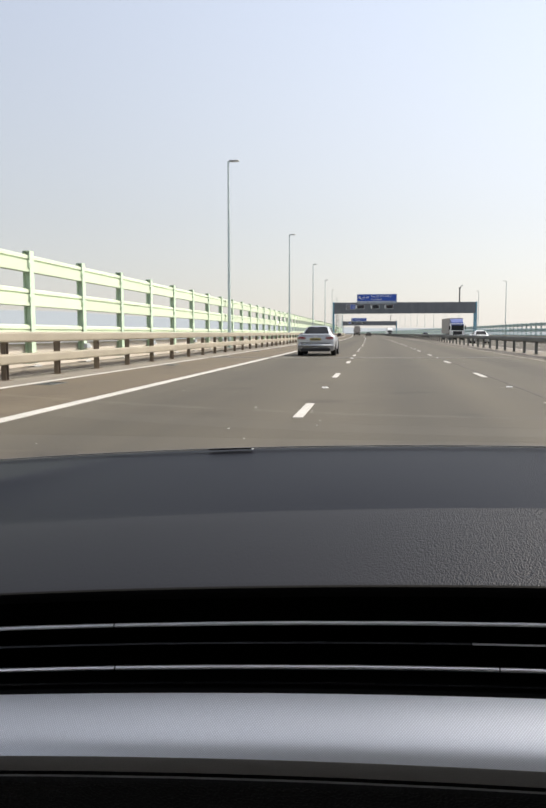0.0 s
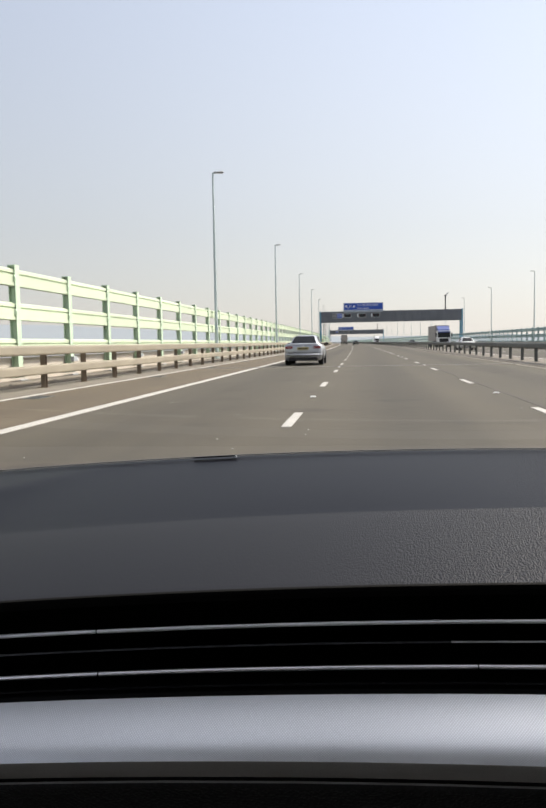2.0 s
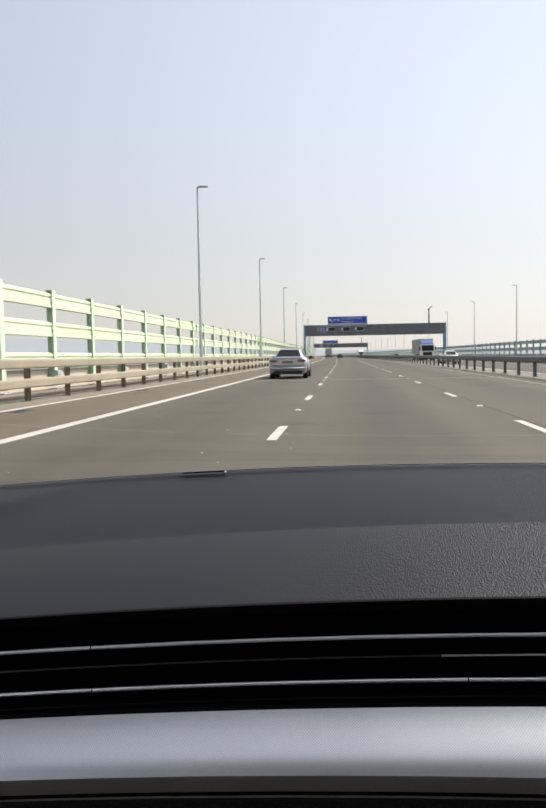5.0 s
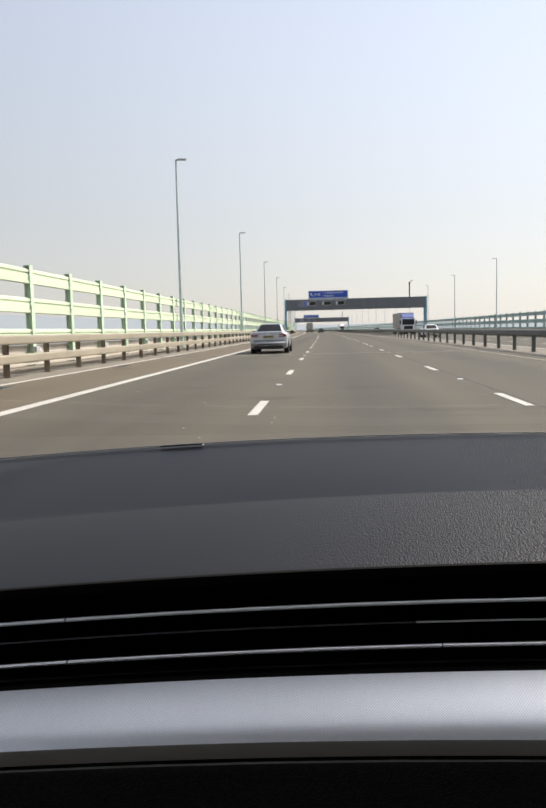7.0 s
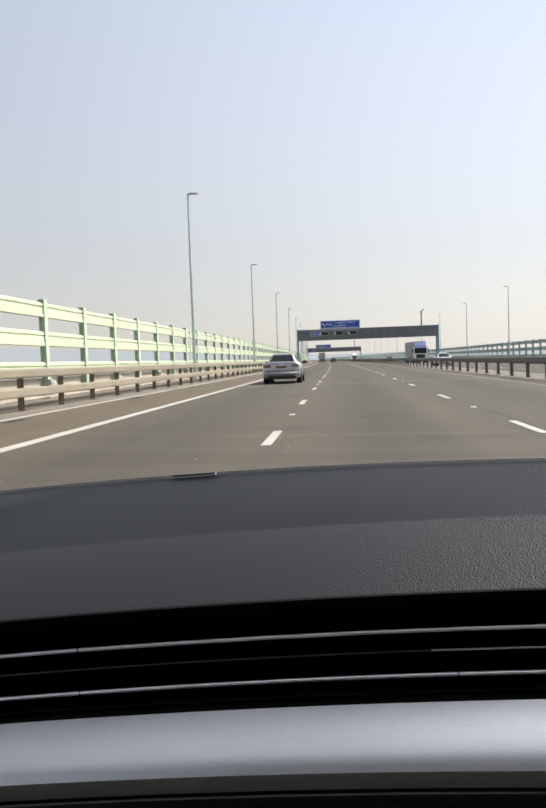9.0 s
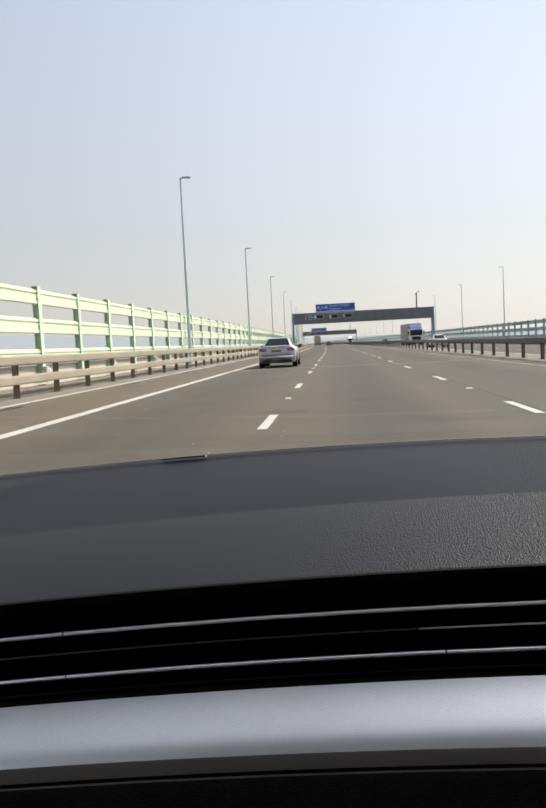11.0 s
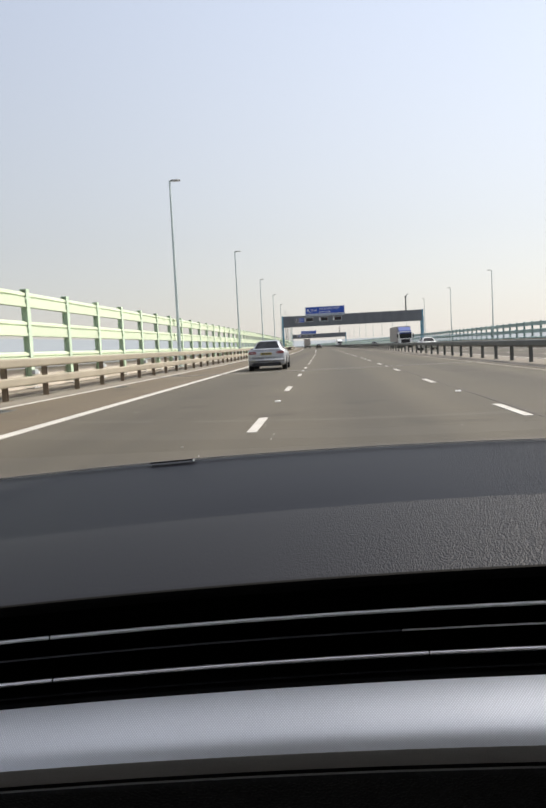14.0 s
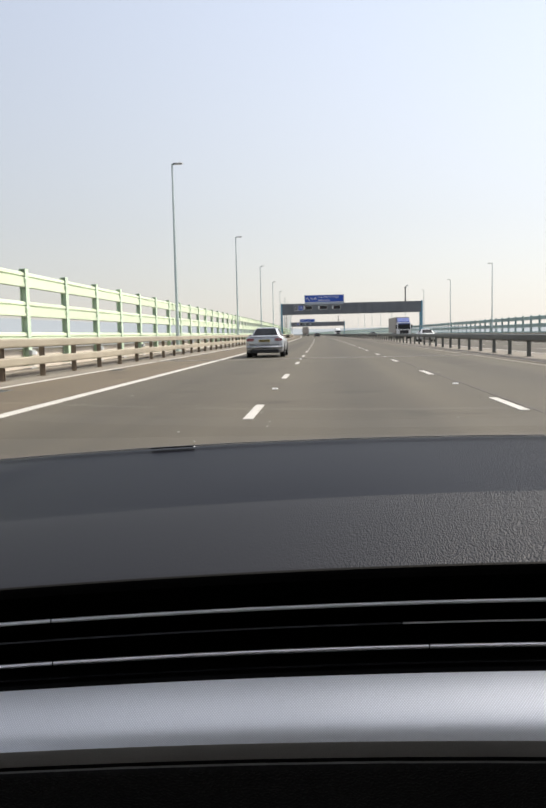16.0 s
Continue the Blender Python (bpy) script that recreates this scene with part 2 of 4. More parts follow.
LAMPHEAD = material("lamp_housing_grey", (0.4, 0.41, 0.42), 0.4, 0.2, vary=0.08)
LENS = material("lamp_lens", (0.7, 0.72, 0.72), 0.15, vary=0.05, bump=0)
BLUE_STEEL = material("blue_painted_steel", (0.13, 0.3, 0.4), 0.45, vary=0.15, coarse=1.2, fine=20, bump=0.05)
GANTRY = material("grey_gantry_cladding", (0.14, 0.15, 0.165), 0.6, vary=0.25, coarse=0.8, fine=14, stretch=(1, 1, 0.25))
SIGN_BLUE = material("motorway_sign_blue", (0.015, 0.075, 0.42), 0.4, vary=0.08, bump=0)
PALE_BLUE = material("faded_blue_panel", (0.34, 0.42, 0.52), 0.5, vary=0.1, bump=0)
SIGN_WHITE = material("sign_white", (0.82, 0.82, 0.82), 0.4, vary=0.04, bump=0)
SIGN_BACK = material("sign_grey", (0.4, 0.42, 0.44), 0.5, vary=0.1)
BLACK = material("matt_black", (0.012, 0.012, 0.014), 0.6, vary=0.2, bump=0)
BOX_GREEN = material("cabinet_pale_green", (0.45, 0.58, 0.36), 0.5, vary=0.1)
ORANGE = material("orange_plastic", (0.5, 0.14, 0.05), 0.5, vary=0.15)
WATER = material("silty_estuary_water", (0.2, 0.195, 0.19), 0.6, vary=0.15, coarse=0.004, fine=0.05, bump=0.2, depth=1.0)
WATER.node_tree.nodes["Principled BSDF"].inputs["Specular IOR Level"].default_value = 0.12
SILVER_PAINT = material("silver_car_paint", (0.43, 0.445, 0.48), 0.32, 0.45, vary=0.04, bump=0, coat=0.6)
WHITE_PAINT = material("white_vehicle_paint", (0.78, 0.78, 0.78), 0.35, vary=0.05, bump=0, coat=0.4)
DARK_PAINT = material("dark_vehicle_paint", (0.035, 0.045, 0.05), 0.3, vary=0.08, bump=0, coat=0.6)
BLUE_PAINT = material("blue_vehicle_paint", (0.05, 0.08, 0.26), 0.4, vary=0.1, bump=0)
TRAILER = material("grey_curtain_side", (0.36, 0.33, 0.3), 0.6, vary=0.12, coarse=0.8)
CAR_GLASS = material("dark_tinted_glass", (0.02, 0.022, 0.026), 0.06, vary=0.05, bump=0)
CAR_GLASS.node_tree.nodes["Principled BSDF"].inputs["Specular IOR Level"].default_value = 0.25
RED_LENS = material("red_lamp_lens", (0.22, 0.018, 0.022), 0.15, vary=0.1, bump=0)
PLATE = material("yellow_number_plate", (0.34, 0.275, 0.09), 0.45, vary=0.06, bump=0)
RUBBER = material("tyre_rubber", (0.02, 0.02, 0.02), 0.85, vary=0.2)
ALLOY = material("alloy_rim", (0.55, 0.56, 0.58), 0.3, 0.8, vary=0.1, bump=0)
CHROME = material("satin_chrome", (0.88, 0.87, 0.87), 0.28, 1.0, vary=0.04, bump=0)
PIANO = material("gloss_black_plastic", (0.006, 0.006, 0.007), 0.18, vary=0.1, bump=0)
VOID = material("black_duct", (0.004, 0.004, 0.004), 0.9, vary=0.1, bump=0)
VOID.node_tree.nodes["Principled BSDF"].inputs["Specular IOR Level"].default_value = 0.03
# sky reflected in the pads is put into their blue base and specular tint
DASH = grained("grained_dash_pad", (0.0017, 0.0019, 0.0034), 0.55, 880, 0.002, 0.26, (-0.04, 0.26), (1.0, 0.97, 0.98))
DASH_UPPER = grained("smooth_sky_tinted_pad", (0.0014, 0.0012, 0.0034), 0.42, 880, 0.0018, 0.07, (0.1, 0.34), (0.98, 0.96, 1.08))
LOWER = grained("grained_lower_panel", (0.012, 0.0115, 0.011), 0.5, 480, 0.0008, 0.2)
STRIP = material("dark_grey_strip", (0.2, 0.195, 0.18), 0.5, vary=0.08, coarse=8, fine=300, bump=0.1, depth=0.0003)
# the trim's weave again, in a darker grey for the shade beneath it
FOLD = woven("shaded_trim_fold", (0.42, 0.4, 0.37), 0.45, 0.3, 340, 0.00006)
DIM_CHROME = material("dim_satin_edge", (0.75, 0.75, 0.76), 0.38, 0.9, vary=0.1, bump=0)
DARK_CHROME = material("unlit_satin_edge", (0.09, 0.09, 0.1), 0.4, 0.8, vary=0.1, bump=0)
TRIM = woven("silver_woven_trim", (0.745, 0.762, 0.785), 0.42, 0.75, 340, 0.00006)
PAD_ROLL = material("plain_pad_edge", (0.006, 0.0057, 0.005), 0.7, vary=0.1, coarse=20, fine=400, bump=0)
PAD_ROLL.node_tree.nodes["Principled BSDF"].inputs["Specular IOR Level"].default_value = 0.1
LINING = material("grey_roof_lining", (0.42, 0.415, 0.4), 0.95, vary=0.06, coarse=6, fine=200)
CABIN = material("dark_cabin_trim", (0.05, 0.05, 0.052), 0.7, vary=0.1, coarse=5, fine=150)
SCREEN = pane("clear_windscreen", (0.97, 0.985, 0.97))


# ---------------------------------------------------------------- building helpers
def empty(name, m=None, label="", category="", group="", kind=""):
    e = new(name)
    e.empty_display_size = 0.2
    if m is not None:
        e.matrix_basis = m
    return tagged(e, label, category, group, kind)


def mesh_of(name, bm, mat, smooth=False):
    bmesh.ops.recalc_face_normals(bm, faces=bm.faces)
    me = bpy.data.meshes.new(name)
    bm.to_mesh(me)
    bm.free()
    me.materials.append(mat)
    if smooth:
        me.shade_smooth()
    return me


def part(name, bm, mat, parent, label="", smooth=False, kind=""):
    ob = new(name, mesh_of(name, bm, mat, smooth))
    ob.parent = parent
    return tagged(ob, label, kind=kind)


def piece(name, me, parent, m):
    ob = new(name, me)
    ob.parent = parent
    ob.matrix_basis = m
    return ob


def box(x0, x1, y0, y1, z0, z1, bevel=0.0, bm=None, seg=1):
    b = bmesh.new()
    bmesh.ops.create_cube(b, size=1, matrix=Matrix.LocRotScale(((x0 + x1) / 2, (y0 + y1) / 2, (z0 + z1) / 2), None, (x1 - x0, y1 - y0, z1 - z0)))
    if bevel:
        bmesh.ops.bevel(b, geom=b.edges[:], offset=bevel, segments=seg, affect="EDGES")
    return join(bm, b)


def join(bm, b):
    if bm is None:
        return b
    me = bpy.data.meshes.new("tmp")
    b.to_mesh(me)
    b.free()
    bm.from_mesh(me)
    bpy.data.meshes.remove(me)
    return bm


def rod(p, q, r0, r1=None, seg=8, bm=None):
    """A round bar from p to q."""
    b = bmesh.new()
    p, q = Vector(p), Vector(q)
    m = Matrix.Translation((p + q) / 2) @ (q - p).to_track_quat("Z", "Y").to_matrix().to_4x4()
    bmesh.ops.create_cone(b, cap_ends=True, segments=seg, radius1=r0, radius2=r0 if r1 is None else r1, depth=(q - p).length, matrix=m)
    return join(bm, b)


def extrude_y(profile, y0, y1, bm=None, turn=None):
    """A closed profile of (x, z) drawn out along y."""
    b = bmesh.new()
    a = [b.verts.new((x, y0, z)) for x, z in profile]
    c = [b.verts.new((x, y1, z)) for x, z in profile]
    n = len(profile)
    for i in range(n):
        b.faces.new((a[i], a[(i + 1) % n], c[(i + 1) % n], c[i]))
    b.faces.new(a[::-1])
    b.faces.new(c)
    return join(bm, b)


def loft(rings, bm=None, close=True):
    b = bmesh.new()
    vs = [[b.verts.new(p) for p in r] for r in rings]
    n = len(rings[0])
    for r, s in zip(vs, vs[1:]):
        for i in range(n if close else n - 1):
            b.faces.new((r[i], r[(i + 1) % n], s[(i + 1) % n], s[i]))
    if close:
        b.faces.new(vs[0][::-1])
        b.faces.new(vs[-1])
    return join(bm, b)


BEND = 10000.0     # radius of the bridge's long left-hand curve


def centre(y):
    return -y * abs(y) / (2 * BEND) if y > 0 else 0.0


def fall(off):
    """The far carriageway drains away from the central reservation."""
    return -0.03 * max(0.0, off - 8.4)


def on_road(off, y, z=0.0, turn=0.0):
    """A pose at that offset from the car's line, y metres on, turned along the road."""
    return pose(off + centre(y), y, z + fall(off), 0, 0, (math.degrees(max(y, 0) / BEND)) + turn)


def along(profile, y0, y1, step=12.0, bm=None):
    """A closed profile of (offset, z) swept along the road."""
    b = bmesh.new()
    count = max(2, int((y1 - y0) / step) + 1)
    rings = []
    for k in range(count):
        y = y0 + (y1 - y0) * k / (count - 1)
        rings.append([b.verts.new((o + centre(y), y, z + fall(o))) for o, z in profile])
    n = len(profile)
    for r, s in zip(rings, rings[1:]):
        for i in range(n):
            b.faces.new((r[i], r[(i + 1) % n], s[(i + 1) % n], s[i]))
    b.faces.new(rings[0][::-1])
    b.faces.new(rings[-1])
    return join(bm, b)


def slab(o0, o1, z0, z1):
    return [(o0, z0), (o1, z0), (o1, z1), (o0, z1)]


def words(text, size, m, mat, parent, name="lettering", width=None):
    """Raised lettering in the built-in font, standing in the local x-z plane and facing -y."""
    cu = bpy.data.curves.new(name, "FONT")
    cu.body, cu.size, cu.extrude, cu.align_x, cu.align_y = text, size, 0.004, "LEFT", "CENTER"
    tmp = new("tmp", cu)
    bpy.context.view_layer.update()
    me = bpy.data.meshes.new_from_object(tmp.evaluated_get(bpy.context.evaluated_depsgraph_get()))
    bpy.data.objects.remove(tmp)
    bpy.data.curves.remove(cu)
    me.materials.clear()
    me.materials.append(mat)
    if width:
        xs = [v.co.x for v in me.vertices]
        me.transform(Matrix.Diagonal((width / (max(xs) - min(xs)), 1, 1, 1)) @ Matrix.Translation((-min(xs), 0, 0)))
    ob = new(name, me)
    ob.parent = parent
    ob.matrix_basis = m @ pose(0, 0, 0, 90)
    return ob


# ---------------------------------------------------------------- the bridge
Y0, Y1 = -40.0, 1000.0
PLINTH = 0.14     # height of the ledge that carries the wind fence
L_FENCE, L_RAIL, L_EDGE, L_SOLID, DASH_A, DASH_B = -9.8, -8.35, -7.4, -4.65, -1.0, 2.65
R_SOLID, MID, R_FENCE = 6.45, 7.9, 27.6

road = tagged(new("road", mesh_of("road", along([(L_FENCE - 1.7, -0.3), (8.4, -0.3), (R_FENCE + 0.5, -0.3), (R_FENCE + 0.5, 0.0), (8.4, 0.0), (L_FENCE - 1.7, 0.0)], Y0, Y1), ASPHALT)),
              "worn grey-brown asphalt motorway carriageway on the bridge", "road", kind="structure")
deck = tagged(new("bridge_deck", mesh_of("bridge_deck", along([(L_FENCE - 2.0, -0.34), (-4, -3.4), (22.6, -3.0), (R_FENCE + 0.9, -0.34), (R_FENCE + 0.9, -0.31), (8.4, -0.31), (L_FENCE - 2.0, -0.31)], Y0, Y1, 30), CONCRETE)),
              "long concrete box deck carrying the motorway over water", "bridge deck", kind="structure")
verges = empty("verge", label="dusty concrete strips beside the edge lines", category="verge", kind="structure")
for a, b in ((L_RAIL - 0.9, L_EDGE - 0.14), (R_SOLID + 0.35, 8.4), (8.4, 9.4), (25.4, R_FENCE + 0.45)):
    part("verge_strip", along(slab(a, b, -0.01, 0.012), Y0, Y1), VERGE, verges)
part("hard_shoulder", along(slab(L_EDGE - 0.15, L_SOLID, -0.01, 0.004), Y0, Y1), SHOULDER, verges, "browner dusty asphalt of the hard shoulder")
kerb = tagged(new("kerb", mesh_of("kerb", along([(L_FENCE - 1.7, -0.01), (L_FENCE + 0.64, -0.01), (L_FENCE + 0.62, PLINTH - 0.02), (L_FENCE + 0.6, PLINTH), (L_FENCE - 1.7, PLINTH)], Y0, Y1), VERGE)),
              "low concrete plinth along the parapet", "kerb", kind="structure")

for pier_y in range(0, 900, 98):
    pier = empty("bridge_pier", on_road(9.3, pier_y + 50), "tall concrete pier standing in the water", "bridge pier", "bridge piers")
    part("shaft", box(-9, 9, -1.8, 1.8, -33, -3.3, 0.4), CONCRETE, pier)
    part("pile_cap", box(-12, 12, -4, 4, -34, -29.5, 0.3), CONCRETE, pier)

tagged(new("kerb", mesh_of("kerb", along([(R_FENCE - 0.64, -0.01), (R_FENCE + 0.5, -0.01), (R_FENCE + 0.5, PLINTH), (R_FENCE - 0.6, PLINTH), (R_FENCE - 0.62, PLINTH - 0.02)], Y0, Y1), VERGE)),
       "low concrete plinth along the far parapet", "kerb", kind="structure")

# painted lines
marks = empty("lane_marking", label="white painted lines on the carriageway, slightly worn", category="road marking", kind="structure")
for o, w in ((L_SOLID, 0.22), (L_EDGE, 0.17), (R_SOLID, 0.11), (9.8, 0.2), (21.3, 0.2), (24.2, 0.16)):
    part("edge_line", along(slab(o - w / 2, o + w / 2, -0.01, 0.009), Y0, Y1), WORN_PAINT if o == R_SOLID else PAINT, marks, "dusty worn edge line" if o == R_SOLID else "")
stripe = mesh_of("lane_stripe", box(-0.065, 0.065, -1.0, 1.0, -0.01, 0.009), PAINT)
stud = mesh_of("road_stud", box(-0.06, 0.06, -0.05, 0.05, -0.01, 0.018, 0.012), SIGN_WHITE)
tar = None
for o in (DASH_B + 0.16,):
    tar = along(slab(o - 0.025, o + 0.025, -0.01, 0.003), Y0, 400, bm=tar)
part("tar_seam", tar, SEAM, marks)
far_stripes = None
for o, first in ((DASH_A, 1.8), (DASH_B, 2.4), (13.6, 4.0), (17.4, 7.0)):
    for k in range(90):
        y = first + 9.0 * k
        if y < 330:
            piece("lane_stripe", stripe, marks, on_road(o, y))
            if k % 2 and o < 10:
                piece("road_stud", stud, marks, on_road(o, y + 4.5))
        else:
            x = o + centre(y)
            far_stripes = box(x - 0.075, x + 0.075, y - 1, y + 1, fall(o) - 0.01, fall(o) + 0.006, bm=far_stripes)
part("far_stripes", far_stripes, PAINT, marks, kind="stuff")

# steel joint between two spans of the deck
joint = empty("expansion_joint", on_road(0, 34.0), "narrow steel expansion joint across the carriageway", "expansion joint")
part("joint_plate", box(L_EDGE - 0.1, 8.2, -0.16, -0.03, -0.01, 0.014, 0.004), DARK_STEEL, joint)
part("joint_plate", box(L_EDGE - 0.1, 8.2, 0.03, 0.16, -0.01, 0.014, 0.004), DARK_STEEL, joint)
part("rubber_seal", box(L_EDGE - 0.1, 8.2, -0.03, 0.03, -0.01, 0.006), RUBBER, joint)
part("concrete_nosing", box(L_EDGE - 0.1, 8.2, -0.5, -0.16, -0.01, 0.007), VERGE, joint)
part("concrete_nosing", box(L_EDGE - 0.1, 8.2, 0.16, 0.5, -0.01, 0.007), VERGE, joint)
# cast-iron gully grates in the hard shoulder
def gully(m):
    th = empty("gully_grate", m, "dark cast-iron gully grate sunk in the hard shoulder", "drain grate", "gully grates along the shoulder")
    rim = box(-0.22, 0.22, -0.45, -0.4, -0.01, 0.012)
    box(-0.22, 0.22, 0.4, 0.45, -0.01, 0.012, bm=rim)
    box(-0.22, -0.17, -0.4, 0.4, -0.01, 0.012, bm=rim)
    box(0.17, 0.22, -0.4, 0.4, -0.01, 0.012, bm=rim)
    part("rim", rim, DARK_STEEL, th)
    part("pit", box(-0.17, 0.17, -0.4, 0.4, -0.01, 0.006), BLACK, th)
    bar_mesh = mesh_of("grate_bar", box(-0.17, 0.17, -0.02, 0.02, -0.01, 0.011), DARK_STEEL)
    for k in range(7):
        piece("bar", bar_mesh, th, pose(0, -0.33 + 0.11 * k, 0))
    return th


grate = gully(on_road(L_EDGE + 0.42, 6.0))
for k in range(1, 14):
    copy_thing(grate, on_road(L_EDGE + 0.42, 6.0 + 9.9 * k))

# grit and small litter that has gathered on the road
rng_grit = random.Random(7)
grit = bmesh.new()
for k in range(170):
    gy = 4 + 70 * rng_grit.random() ** 1.6
    go = rng_grit.choice((rng_grit.uniform(L_RAIL, L_SOLID), rng_grit.uniform(L_SOLID, 7.8), rng_grit.gauss(DASH_A, 0.5), rng_grit.gauss(DASH_B, 0.6)))
    gr = rng_grit.uniform(0.005, 0.015)
    bmesh.ops.create_icosphere(grit, subdivisions=1, radius=gr, matrix=pose(go + centre(gy), gy, gr * 0.2, 0, 0, rng_grit.uniform(0, 180)) @ Matrix.Diagonal((1, rng_grit.uniform(0.6, 2.4), 0.5, 1)))
tagged(new("grit", mesh_of("grit", grit, CONCRETE)), "pale grit and chippings scattered on the asphalt", "grit", kind="stuff")

# ---- steel safety barriers
def barrier(name, off, side, label, steel, post_steel, heights, spacing, y0, near, y1):
    """Posts behind long box beams; side: which way the beams face."""
    th = empty(name, label=label, category="barrier")
    pm = mesh_of("barrier_post", barrier_post(heights[-1][1] - 0.04), post_steel)
    k, y, far = 0, y0, None
    beam = {}
    while y < y1:
        if y < near:
            piece("post", pm, th, on_road(off - 0.1 * side, y) if side else on_road(off, y))
            if k % 2 == 0:
                for z0, z1 in heights:
                    key = (z0, z1)
                    if key not in beam:
                        bm = extrude_y([(0.0, z0), (0.09, z0 + 0.02), (0.1, z0 + 0.05), (0.1, z1 - 0.05), (0.09, z1 - 0.02), (0.0, z1)], -0.02, 2 * spacing - 0.02)
                        beam[key] = mesh_of("beam", bm, steel)
                    piece("beam", beam[key], th, on_road(off, y) @ (Matrix.Identity(4) if side >= 0 else Matrix.Diagonal((-1, 1, 1, 1))))
                    if side == 0:
                        piece("beam", beam[key], th, on_road(off - 0.22, y) @ pose(0, 2 * spacing - 0.04, 0, 0, 0, 180))
        else:
            x = off - 0.1 * side + centre(y)
            far = box(x - 0.05, x + 0.05, y - 0.06, y + 0.06, fall(off), fall(off) + heights[-1][1] - 0.04, bm=far)
        y, k = y + spacing, k + 1
    start = y0 + spacing * 2 * math.ceil((near - y0) / (2 * spacing))
    rest = None
    for z0, z1 in heights:
        rest = along(slab(off - 0.1 if side == 0 else min(off, off + 0.1 * side), off + 0.1 if side == 0 else max(off, off + 0.1 * side), z0, z1), start, y1, bm=rest)
    part("far_beams", rest, steel, th, kind="stuff")
    part("far_posts", far, post_steel, th, kind="stuff")
    return th


def barrier_post(h):
    bm = box(-0.06, 0.06, -0.075, -0.06, 0, h)
    box(-0.06, 0.06, 0.06, 0.075, 0, h, bm=bm)
    box(-0.012, 0.012, -0.06, 0.06, 0, h, bm=bm)
    box(-0.14, 0.14, -0.14, 0.14, -0.01, 0.025, bm=bm)
    return bm


barrier("safety_barrier", L_RAIL, 1, "dusty steel two-beam safety barrier on rust-brown posts beside the hard shoulder", GALV, RUST, ((0.37, 0.62), (0.88, 1.13)), 2.95, 2.0, 310, Y1)
# the dark steel here stands in for the barrier's backlit side
barrier("central_barrier", MID, 0, "central reservation steel barrier on slim posts, darkened as its shaded side", DARK_STEEL, DARK_STEEL, ((0.64, 0.89),), 3.05, 3.0, 300, Y1)
barrier("safety_barrier", 26.2, -1, "two-beam steel safety barrier beyond the far carriageway", GALV, RUST, ((0.5, 0.74), (0.92, 1.14)), 6.1, 40.0, 220, Y1)

# ---- wind fences
RAIL_PROFILE = [(0.0, 0.0), (0.09, 0.0), (0.11, 0.02), (0.11, 0.32), (0.05, 0.335), (0.05, 0.365), (0.1, 0.38), (0.095, 0.47), (0.03, 0.5), (0.0, 0.48)]
BAY = 3.95


def fence_post():
    bm = box(-0.06, 0.13, -0.02, 0.02, PLINTH + 0.02, 3.38)
    for x in (-0.06, 0.13):
        box(x - 0.012, x + 0.012, -0.14, 0.14, PLINTH + 0.02, 3.39, 0.005, bm=bm)
    box(-0.075, 0.145, -0.145, 0.145, 3.38, 3.405, bm=bm)
    return bm


